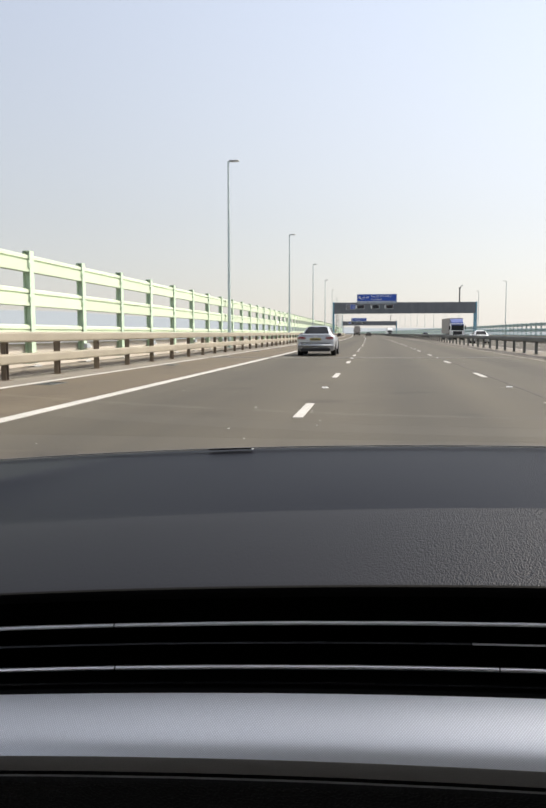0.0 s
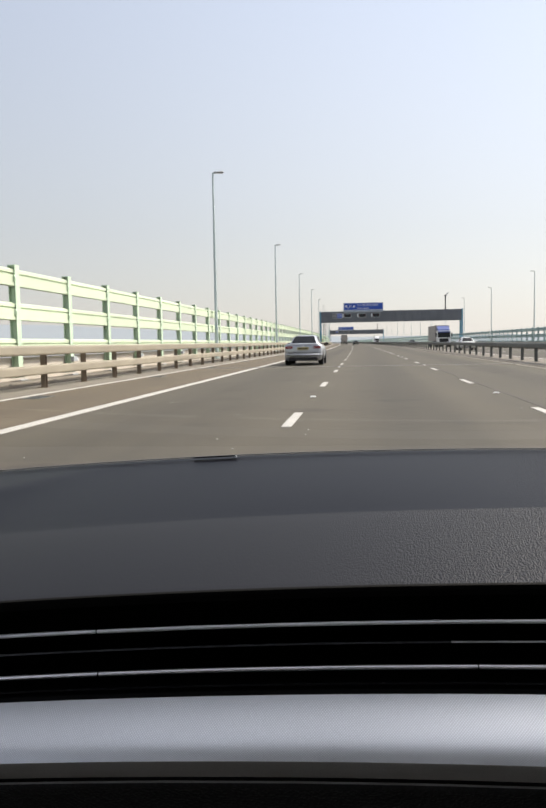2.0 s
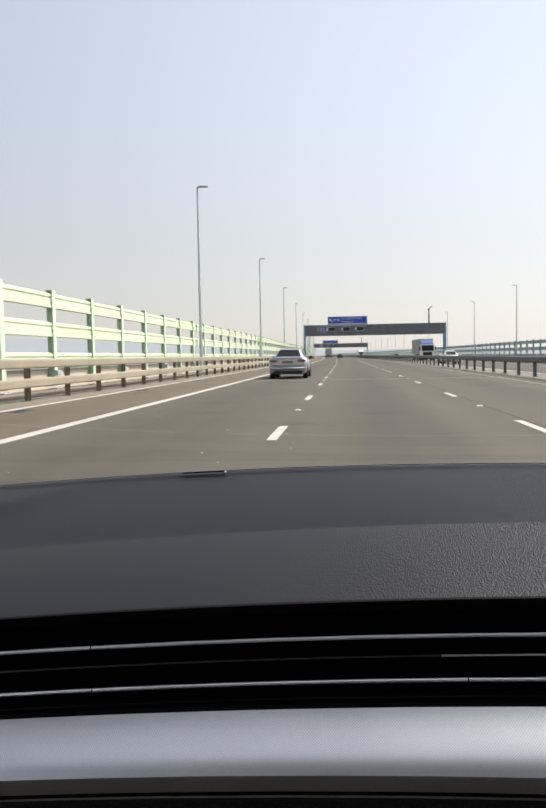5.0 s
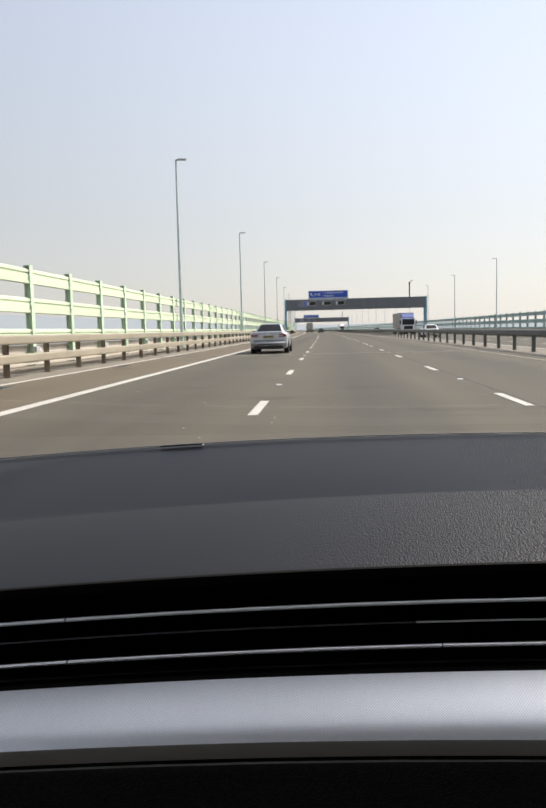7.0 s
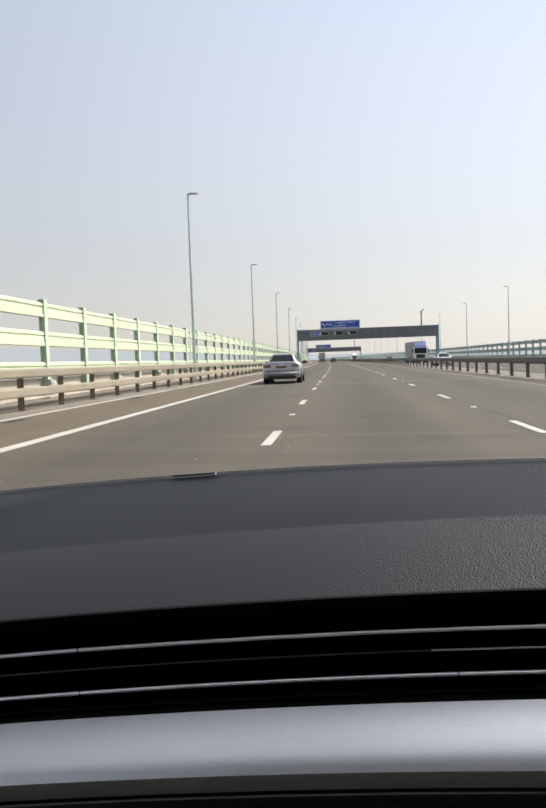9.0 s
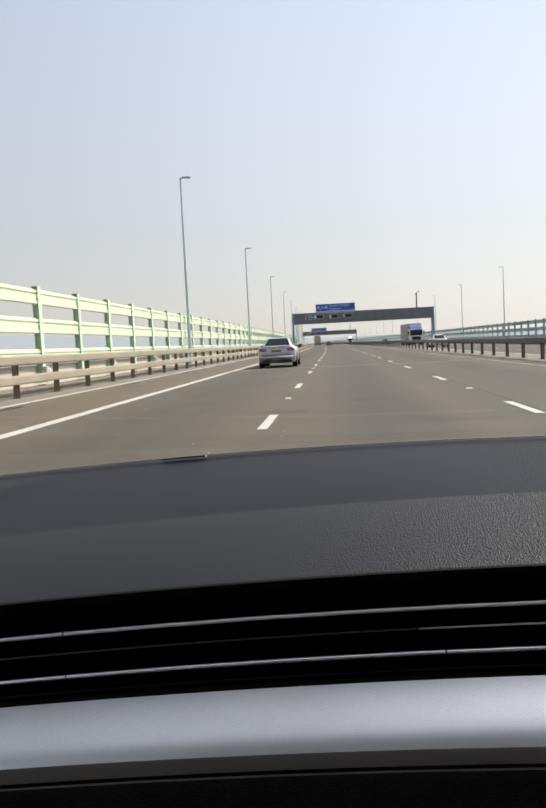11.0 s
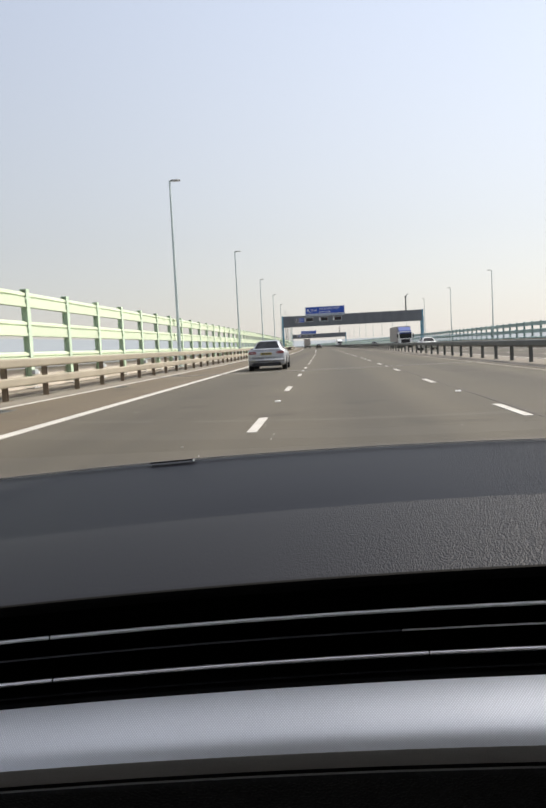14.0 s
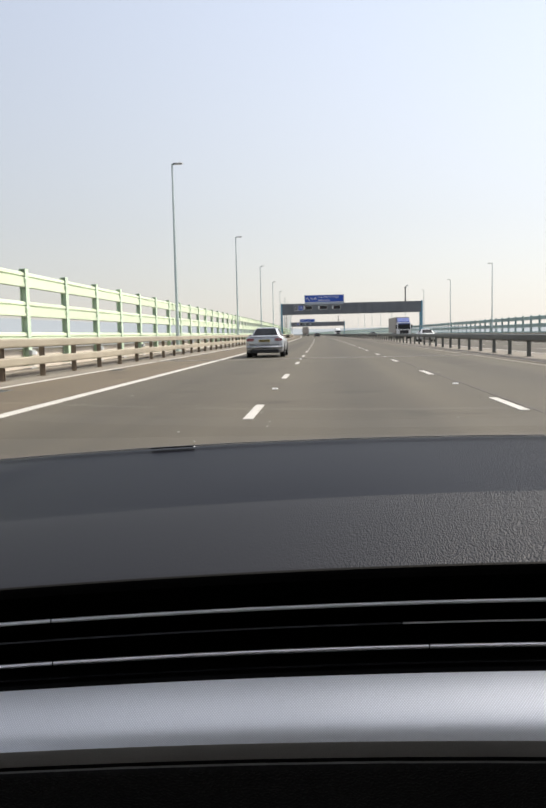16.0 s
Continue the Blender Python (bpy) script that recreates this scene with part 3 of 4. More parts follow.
def fence(name, off, flip, y0, near0, near1, y1, label, paint):
    th = empty(name, label=label, category="fence")
    face = Matrix.Identity(4) if not flip else pose(0, 0, 0, 0, 0, 180)
    pm = mesh_of("fence_post", fence_post(), GREEN_POST if paint is GREEN else paint)
    rm = mesh_of("fence_rail", extrude_y(RAIL_PROFILE, -BAY / 2 + 0.03, BAY / 2 - 0.03), paint)
    cl = bmesh.new()
    bmesh.ops.create_cone(cl, cap_ends=True, segments=10, radius1=0.12, radius2=0.12, depth=0.07, matrix=pose(0.06, 0, 0, 90))
    cm = mesh_of("rail_clip", cl, GREEN_POST)
    splice = box(0.09, 0.125, -0.05, 0.05, 0.02, 0.47, 0.006)     # a bolted sleeve where two lengths of rail meet
    box(0.1, 0.15, -0.03, 0.03, 0.3, 0.4, 0.006, bm=splice)
    box(0.1, 0.15, -0.03, 0.03, 0.06, 0.14, 0.006, bm=splice)
    sm = mesh_of("rail_splice", splice, GREEN_POST if paint is GREEN else paint)
    bp = mesh_of("base_plate", box(-0.24, 0.24, -0.24, 0.24, 0.0, 0.05, 0.01), LAMPHEAD)
    gusset = None
    for gy in (-0.09, 0.075):
        gusset = loft([[(0.1, gy, 0.05), (0.22, gy, 0.05), (0.1, gy, 0.3)], [(0.1, gy + 0.015, 0.05), (0.22, gy + 0.015, 0.05), (0.1, gy + 0.015, 0.3)]], gusset)
    gm = mesh_of("gusset", gusset, LAMPHEAD)
    jb = mesh_of("cable_box", box(0.14, 0.26, -0.16, 0.16, 0.6, 0.76, 0.015), SIGN_BACK)
    lug = mesh_of("cable_gland", box(0.15, 0.25, 0.16, 0.3, 0.6, 0.7, 0.02), SIGN_WHITE)
    panel = mesh_of("parapet_panel", box(-0.16, -0.09, -BAY / 2 + 0.02, BAY / 2 - 0.02, PLINTH - 0.01, 0.8, 0.012), PARAPET)
    levels = (0.84, 1.85, 2.8)
    far_p = far_r = None
    k, y = 0, y0
    while y < y1:
        if near0 <= y < near1:
            m = on_road(off, y) @ face
            piece("post", pm, th, m)
            piece("base_plate", bp, th, on_road(off, y, PLINTH))
            if not flip:
                piece("gusset", gm, th, on_road(off, y, PLINTH))
                if k % 2 == 0:
                    piece("cable_box", jb, th, m)
                    piece("cable_gland", lug, th, m)
                piece("parapet_panel", panel, th, on_road(off, y + BAY / 2))
            for z in levels:
                piece("rail", rm, th, on_road(off, y + BAY / 2, z) @ face)
                if z > 1.5 and not flip:
                    piece("rail_clip", cm, th, on_road(off, y, z + 0.22) @ pose(0, -0.17, 0))
                    if k % 9 == 3:
                        piece("rail_splice", sm, th, on_road(off, y + 1.2, z))
        else:
            x = off + centre(y)
            far_p = box(x - 0.11, x + 0.11, y - 0.1, y + 0.1, fall(off), fall(off) + 3.38, bm=far_p)
        y, k = y + BAY, k + 1
    s = -1 if flip else 1
    far_start = [(near1 + BAY, y1)] + ([(y0, near0)] if near0 > y0 else [])
    for a, b in far_start:
        for z in levels:
            far_r = along([(off + s * px, z + pz) for px, pz in RAIL_PROFILE], a - BAY, b, bm=far_r)
    part("foot_rail", along(slab(off + 0.15 * s, off + 0.2 * s, 0.18, 0.24), y0, y1), PARAPET, th)
    if not flip:
        part("far_parapet", along(slab(off - 0.16, off - 0.09, PLINTH - 0.01, 0.8), near1 + BAY, y1), PARAPET, th, kind="stuff")
    part("far_posts", far_p, GREEN_POST, th, kind="stuff")
    part("far_rails", far_r, paint, th, kind="stuff")
    return th


fence("wind_fence", L_FENCE, False, 1.2, 0, 240, Y1, "tall pale green steel wind fence with broad rails", GREEN)
fence("wind_fence", R_FENCE, True, 1.2, 60, 270, Y1, "tall green steel wind fence along the far side of the bridge", GREEN_SHADED)

# ---- street lamps
def street_lamp():
    th = empty("street_lamp", label="tall grey steel street lamp with a flat head", category="street lamp", group="street lamps along the bridge")
    pole = rod((0, 0, 0), (0, 0, 2.2), 0.13, 0.12, 12)
    rod((0, 0, 2.2), (0, 0, 11.95), 0.105, 0.055, 12, pole)
    part("pole", pole, POLE, th, smooth=False)
    part("base", box(-0.22, 0.22, -0.22, 0.22, -0.02, 0.04, 0.01), POLE, th)
    part("arm", rod((-0.05, 0, 11.9), (0.4, 0, 11.97), 0.045, 0.04), POLE, th)
    head = box(0.06, 0.7, -0.15, 0.15, 11.91, 12.0, 0.04, seg=2)
    part("lamp_head", head, LAMPHEAD, th, smooth=True)
    part("lens", box(0.22, 0.64, -0.11, 0.11, 11.895, 11.914, 0.005), LENS, th)
    return th


lamp = street_lamp()
lamp.matrix_basis = on_road(L_FENCE + 0.36, 12.4, PLINTH)
for k in range(1, 25):
    copy_thing(lamp, on_road(L_FENCE + 0.36, 12.4 + 37.5 * k, PLINTH))
for k in range(24):
    copy_thing(lamp, on_road(R_FENCE - 0.36, 12.5 + 37.5 * k, PLINTH, 180))

# ---- sign gantry
G_Y, SPAN, DEEP = 205.0, 36.8, 3.2
LOW, TOP = 6.35, 8.95     # underside and top of the clad beam
gantry = empty("sign_gantry", on_road(L_FENCE + 0.55, G_Y), "grey clad steel sign gantry on blue legs spanning the motorway", "gantry")
part("beam", box(0.22, SPAN - 0.22, -0.1, 0.04, LOW, TOP, 0.02), GANTRY, gantry, "dark grey streaked cladding")
part("beam_back", box(0.22, SPAN - 0.22, DEEP - 0.06, DEEP + 0.08, LOW, TOP - 0.03, 0.02), GANTRY, gantry)
truss = None
for k in range(18):
    a, b = 0.4 + k * 2.0, 0.4 + (k + 1) * 2.0
    truss = rod((a, -0.02, LOW - 0.05), (b, DEEP, LOW - 0.05), 0.06, bm=truss, seg=6)
    rod((b, -0.02, LOW - 0.05), (b, DEEP, LOW - 0.05), 0.05, bm=truss, seg=6)
    rod((a, DEEP / 2, TOP - 0.2), (b, DEEP / 2, LOW), 0.05, bm=truss, seg=6)
part("truss", truss, GANTRY, gantry, kind="stuff")
part("walkway", box(0.3, SPAN - 0.3, 0.5, DEEP - 0.5, LOW + 0.25, LOW + 0.3), DARK_STEEL, gantry, "open steel inspection walkway")
for z in (LOW - 0.12, TOP - 0.02):
    for y in (0.0, DEEP):
        part("chord", box(0.18, SPAN - 0.18, y - 0.08, y + 0.08, z, z + 0.14), GANTRY, gantry)
for x, ground_z in ((0.0, 0.0), (SPAN, fall(L_FENCE + 0.55 + SPAN))):
    for y in (0.0, DEEP):
        leg = part("leg", box(x - 0.2, x + 0.2, y - 0.24, y + 0.24, ground_z, TOP + 0.22, 0.03), BLUE_STEEL, gantry, "blue painted steel leg")
        part("foot", box(x - 0.42, x + 0.42, y - 0.42, y + 0.42, ground_z, ground_z + PLINTH + 0.08, 0.01), POLE, leg)
        part("flange", box(x - 0.06, x + 0.06, y - 0.29, y - 0.235, ground_z + 0.3, TOP + 0.1, 0.01), BLUE_STEEL, leg)
ladder = None
for dx in (-0.22, 0.22):
    ladder = rod((0.95 + dx, DEEP - 0.2, 1.9), (0.95 + dx, DEEP - 0.2, LOW + 0.9), 0.025, bm=ladder, seg=6)
for k in range(18):
    rod((0.73, DEEP - 0.2, 2.0 + 0.29 * k), (1.17, DEEP - 0.2, 2.0 + 0.29 * k), 0.015, bm=ladder, seg=6)
part("ladder", ladder, DARK_STEEL, gantry)
cage = None
for k in range(7):
    z = 2.5 + 0.64 * k
    pts = [(0.95 + 0.38 * math.cos(a), DEEP - 0.3 - 0.4 * math.sin(a), z) for a in [math.pi * j / 8 for j in range(9)]]
    for p, q in zip(pts, pts[1:]):
        cage = rod(p, q, 0.022, bm=cage, seg=5)
for a in (0.3, 1.0, 1.57, 2.1, 2.8):
    p = (0.95 + 0.38 * math.cos(a), DEEP - 0.3 - 0.4 * math.sin(a))
    rod((*p, 2.5), (*p, LOW), 0.016, bm=cage, seg=5)
part("ladder_cage", cage, DARK_STEEL, gantry)
part("ladder_landing", box(0.5, 1.4, DEEP - 0.75, DEEP - 0.1, 1.82, 1.88), DARK_STEEL, gantry)
S0, S1_ = 6.1, 16.5       # the sign's two ends along the beam
sign = part("sign_board", box(S0, S1_, -0.24, -0.16, TOP - 0.2, 11.25, 0.01), SIGN_BACK, gantry, "blue motorway direction sign with white lettering")
part("sign_border", box(S0 + 0.08, S1_ - 0.08, -0.255, -0.235, 9.33, 11.2, 0.004), SIGN_WHITE, sign)
part("sign_face", box(S0 + 0.15, S1_ - 0.15, -0.265, -0.245, 9.4, 11.13, 0.004), SIGN_BLUE, sign)
part("lower_panel", box(S0 + 0.08, S1_ - 0.08, -0.255, -0.235, 8.98, 9.28, 0.004), PALE_BLUE, sign, "plain pale blue lower panel")
for x in (6.7, 8.9, 10.6, 13.0, 15.2):
    part("sign_light", box(x - 0.12, x + 0.12, -0.75, -0.5, 9.02, 9.14, 0.03), DARK_STEEL, sign)
    part("light_bracket", rod((x, -0.24, 8.98), (x, -0.6, 9.05), 0.025, seg=6), DARK_STEEL, sign)
words("M 49", 0.98, pose(7.7, -0.27, 10.23), SIGN_WHITE, sign, width=1.52)
words("The SOUTH WEST", 0.7, pose(9.75, -0.27, 10.62), SIGN_WHITE, sign, width=5.45)
words("Avonmouth", 0.7, pose(9.72, -0.27, 9.86), SIGN_WHITE, sign, width=2.98)
arrow = bmesh.new()
pts = [(-0.09, -0.62), (0.09, -0.62), (0.09, 0.22), (0.32, -0.02), (0.32, 0.28), (0.0, 0.6), (-0.32, 0.28), (-0.32, -0.02), (-0.09, 0.22)]
arrow.faces.new([arrow.verts.new((x, 0, z)) for x, z in pts])
bmesh.ops.solidify(arrow, geom=arrow.faces[:], thickness=0.008)
ob = part("arrow", arrow, SIGN_WHITE, sign)
ob.matrix_basis = pose(7.0, -0.275, 10.2, 0, -45, 0)
plate = part("distance_plate", box(3.31, 5.73, -0.17, -0.1, 7.28, 8.53, 0.03), SIGN_WHITE, gantry, "black and blue junction distance plate")
part("plate_black", box(3.38, 4.38, -0.18, -0.16, 7.35, 8.46), BLACK, plate)
part("plate_blue", box(4.45, 5.66, -0.18, -0.16, 7.35, 8.46), SIGN_BLUE, plate)
words("22", 0.8, pose(3.5, -0.185, 7.86), SIGN_WHITE, plate, width=0.75)
words("1m", 0.8, pose(4.62, -0.185, 7.92), SIGN_WHITE, plate, width=0.85)
for x in (6.19, 10.07, 13.65):
    sig = part("lane_signal", box(x, x + 1.95, -0.32, -0.1, 7.38, 8.47, 0.02), POLE, gantry, "dark lane signal in a pale blue frame")
    part("screen", box(x + 0.09, x + 1.86, -0.33, -0.31, 7.47, 8.38), BLACK, sig)
    for dx in (0.24, 1.71):
        for z in (7.62, 8.23):
            part("lantern", rod((x + dx, -0.35, z), (x + dx, -0.31, z), 0.1, seg=10), RED_LENS, sig)
    part("white_bar", box(x - 0.32, x - 0.1, -0.22, -0.1, 7.48, 8.38, 0.02), SIGN_WHITE, gantry)
for x, h in ((1.0, 1.7), (3.3, 0.3)):
    part("aerial", rod((x, 0.6, TOP + 0.1), (x, 0.6, TOP + 0.2 + h), 0.02, 0.012, 6), DARK_STEEL, gantry)
mast = part("camera_mast", rod((32.6, 0.6, TOP), (32.6, 0.6, TOP + 3.6), 0.19, 0.16, 10), DARK_STEEL, gantry, "slim mast with a traffic camera")
part("mast_collar", rod((32.6, 0.6, TOP + 3.5), (32.6, 0.6, TOP + 3.85), 0.3, 0.26, 10), DARK_STEEL, mast)
part("camera_arm", rod((32.6, 0.6, TOP + 3.8), (33.1, 0.6, TOP + 4.2), 0.06, seg=6), DARK_STEEL, mast)
part("traffic_camera", box(32.95, 33.35, 0.3, 0.9, TOP + 4.12, TOP + 4.42, 0.04), LAMPHEAD, mast)
copy_thing(gantry, on_road(L_FENCE + 0.55, 530))
cab = empty("roadside_cabinet", on_road(L_FENCE + 0.85, G_Y + 4.6), "pale green steel equipment cabinet behind the barrier", "cabinet")
part("body", box(-0.4, 0.4, -0.3, 0.3, 0, 1.75, 0.02), BOX_GREEN, cab)
part("door", box(-0.34, 0.34, -0.315, -0.29, 0.15, 1.68, 0.005), BOX_GREEN, cab)
phone = empty("emergency_phone", on_road(L_FENCE + 0.85, G_Y + 9.0), "orange emergency telephone box on a short post", "emergency phone")
part("post", rod((0, 0, 0), (0, 0, 1.3), 0.05), DARK_STEEL, phone)
part("housing", box(-0.24, 0.24, -0.2, 0.2, 1.2, 1.85, 0.06, seg=2), ORANGE, phone)
part("hood", box(-0.26, 0.26, -0.24, 0.22, 1.83, 1.92, 0.03), ORANGE, phone)

# ---- estuary, far shore
sea = bmesh.new()
bmesh.ops.create_circle(sea, cap_ends=True, segments=96, radius=4700)
water = new("water", mesh_of("water", sea, WATER))
water.location.z = -33
tagged(water, "wide silty grey-blue estuary under the bridge", "water", kind="structure")
# the far shore glows evenly: its haze is put into the emission colour
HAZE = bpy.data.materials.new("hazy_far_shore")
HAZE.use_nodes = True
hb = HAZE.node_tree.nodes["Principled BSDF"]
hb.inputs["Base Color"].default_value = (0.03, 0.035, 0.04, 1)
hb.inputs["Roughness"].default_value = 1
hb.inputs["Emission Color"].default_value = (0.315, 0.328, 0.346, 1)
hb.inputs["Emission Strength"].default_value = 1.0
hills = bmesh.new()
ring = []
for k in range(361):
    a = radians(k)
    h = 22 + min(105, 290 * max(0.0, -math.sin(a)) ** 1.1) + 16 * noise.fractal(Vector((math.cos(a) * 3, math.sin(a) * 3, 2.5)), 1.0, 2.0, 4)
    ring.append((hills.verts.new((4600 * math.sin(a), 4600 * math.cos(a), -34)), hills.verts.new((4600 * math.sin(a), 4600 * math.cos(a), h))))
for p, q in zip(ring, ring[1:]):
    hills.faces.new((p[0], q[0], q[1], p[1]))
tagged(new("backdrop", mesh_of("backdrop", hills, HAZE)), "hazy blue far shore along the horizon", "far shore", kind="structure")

# ---------------------------------------------------------------- vehicles
def sheet(corners, inset, proud=0.006, n=4):
    """A pane over the quad of four corners, drawn in from its edges and set proud of it."""
    a, b, c, d = (Vector(p) for p in corners)
    nor = (b - a).cross(d - a).normalized()

    def at(u, v):
        return a * (1 - u) * (1 - v) + b * u * (1 - v) + c * u * v + d * (1 - u) * v
    bm = bmesh.new()
    g = [[bm.verts.new(at(inset + (1 - 2 * inset) * i / n, inset + (1 - 2 * inset) * j / n) + nor * proud) for j in range(n + 1)] for i in range(n + 1)]
    for i in range(n):
        for j in range(n):
            bm.faces.new((g[i][j], g[i + 1][j], g[i + 1][j + 1], g[i][j + 1]))
    bmesh.ops.solidify(bm, geom=bm.faces[:], thickness=0.02)
    return bm


def wheel(parent, x, y, r, w, name="wheel"):
    s = 1 if x > 0 else -1
    e = empty(name)
    e.parent = parent
    e.matrix_basis = pose(x, y, r)
    tyre = bmesh.new()
    prof = [(r * 0.66, -w / 2), (r * 0.9, -w / 2), (r, -w / 2 + 0.04), (r, w / 2 - 0.04), (r * 0.9, w / 2), (r * 0.66, w / 2)]
    rings = [[(q, rr * math.cos(a), rr * math.sin(a)) for rr, q in prof] for a in [2 * math.pi * k / 28 for k in range(29)]]
    vs = [[tyre.verts.new(p) for p in ring_] for ring_ in rings]
    for p, q in zip(vs, vs[1:]):
        for i in range(len(prof)):
            j = (i + 1) % len(prof)
            tyre.faces.new((p[i], p[j], q[j], q[i]))
    part("tyre", tyre, RUBBER, e, smooth=True)
    rim = rod((s * (w / 2 - 0.035), 0, 0), (s * (w / 2 - 0.015), 0, 0), r * 0.18, seg=16)
    for k in range(10):
        a = 2 * math.pi * k / 10
        rod((s * (w / 2 - 0.03), 0, 0), (s * (w / 2 - 0.03), r * 0.66 * math.cos(a), r * 0.66 * math.sin(a)), 0.022, 0.018, 6, rim)
    part("rim", rim, ALLOY, e)
    part("disc", rod((-w / 2 + 0.02, 0, 0), (s * (w / 2 - 0.09), 0, 0), r * 0.67, seg=24), BLACK, e)
    return e


def car(name, m, paint, label, group="", rear_plate=PLATE):
    th = empty(name, m, label, "car", group)
    st = [(-2.45, .72, .40, .84), (-2.43, .82, .32, .95), (-2.38, .87, .26, 1.0), (-2.25, .9, .22, 1.03), (-1.6, .91, .22, 1.02), (-.6, .915, .22, .98), (.5, .915, .22, .95),
          (1.3, .91, .22, .93), (1.9, .89, .24, .84), (2.25, .82, .27, .74), (2.42, .66, .31, .62)]
    rings = []
    for y, w, zb, zs in st:
        half = [(0.0, zb), (w * .8, zb), (w * .96, zb + .06), (w * .985, zb + .22), (w, zb + (zs - zb) * .55), (w * .985, zs - .16), (w * .95, zs - .05), (w * .84, zs), (w * .4, zs + .015), (0.0, zs + .02)]
        rings.append([(x, y, z) for x, z in half] + [(-x, y, z) for x, z in half[-2:0:-1]])
    part("body", loft(rings), paint, th, smooth=True)
    B = {"r": (-1.85, 1.02, .74, .74), "rr": (-1.05, 1.4, .57, .76), "m": (-.1, 1.45, .59, .79), "f": (.5, 1.41, .58, .79), "w": (1.35, .95, .7, .78)}
    rings = [[(-wb, y, .9), (-wb * .985, y, .93), (-wt * 1.02, y, max(.95, z - .13)), (-wt * .94, y, max(.96, z - .06)), (-wt * .72, y, z - .015), (-wt * .3, y, z + .005),
              (wt * .3, y, z + .005), (wt * .72, y, z - .015), (wt * .94, y, max(.96, z - .06)), (wt * 1.02, y, max(.95, z - .13)), (wb * .985, y, .93), (wb, y, .9)] for y, z, wt, wb in B.values()]
    top = loft(rings)
    bmesh.ops.bevel(top, geom=top.edges[:], offset=0.02, segments=2, affect="EDGES", clamp_overlap=True)
    part("cabin", top, paint, th, smooth=True)
    r, rr, mm, f, w = (B[k] for k in ("r", "rr", "m", "f", "w"))
    part("rear_window", sheet([(-r[2] * .93, r[0], r[1] + .005), (r[2] * .93, r[0], r[1] + .005), (rr[2] * .86, rr[0], rr[1] + .0), (-rr[2] * .86, rr[0], rr[1] + .0)], .05, .014), CAR_GLASS, th, "dark rear window")
    part("windscreen", sheet([(w[2], w[0], w[1]), (-w[2], w[0], w[1]), (-f[2] * .9, f[0], f[1]), (f[2] * .9, f[0], f[1])], .06), CAR_GLASS, th)
    for s in (1, -1):
        for a, b in ((rr, mm), (mm, f)):
            q = [(s * a[3] * .985, a[0], .98), (s * b[3] * .985, b[0], .97), (s * b[2], b[0], b[1] - .05), (s * a[2], a[0], a[1] - .05)]
            part("side_window", sheet(q if s > 0 else q[::-1], .05), CAR_GLASS, th)
        lamp_ = part("tail_light", box(s * .66 - .19, s * .66 + .19, -2.5, -2.2, .79, .91, .035, seg=2), RED_LENS, th, "red tail light")
        part("reflector", box(s * .62 - .15, s * .62 + .13, -2.505, -2.48, .84, .85), LENS, lamp_)
        part("headlight", box(s * .66 - .17, s * .66 + .17, 2.15, 2.36, .56, .68, .03, seg=2), LENS, th, "clear headlight")
        mir = part("door_mirror", box(s * .98 - .1, s * .98 + .1, .85, .97, .95, 1.08, .04, seg=2), BLACK if paint is SILVER_PAINT else paint, th, "black door mirror")
        part("mirror_arm", box(s * .89 - .04, s * .89 + .04, .88, .94, .96, 1.0), BLACK, mir)
        for y in (-1.42, 1.5):
            part("wheel_arch", rod((s * .84, y, .33), (s * .921, y, .33), .375, seg=28), BLACK, th)
            wheel(th, s * .795, y, .325, .22)
        part("exhaust", rod((s * .55, -2.47, .3), (s * .55, -2.3, .3), .045, seg=12), CHROME, th)
        for y in (-.35, .65):
            part("door_handle", box(s * .915 - .02, s * .915 + .02, y - .1, y + .1, .8, .83, .008), paint, th)
    part("rear_bumper", box(-.87, .87, -2.56, -1.95, .34, .66, .11, seg=4), paint, th, smooth=True)
    part("diffuser", box(-.7, .7, -2.53, -2.2, .22, .38, .04, seg=2), BLACK, th, "dark lower bumper")
    part("boot_lip", box(-.7, .7, -2.46, -2.38, .985, 1.015, .012), paint, th)
    pl = part("number_plate", box(-.27, .27, -2.5, -2.44, .74, .86, .008), rear_plate, th, "yellow number plate")
    for k, (a, b) in enumerate(((-.21, -.13), (-.11, -.05), (-.01, .06), (.08, .14), (.16, .21))):
        part("plate_bar", box(a, b, -2.503, -2.49, .77, .83), BLACK, pl)
    part("badge", box(-.1, .1, -2.465, -2.42, .91, .94, .01), CHROME, th)
    return th


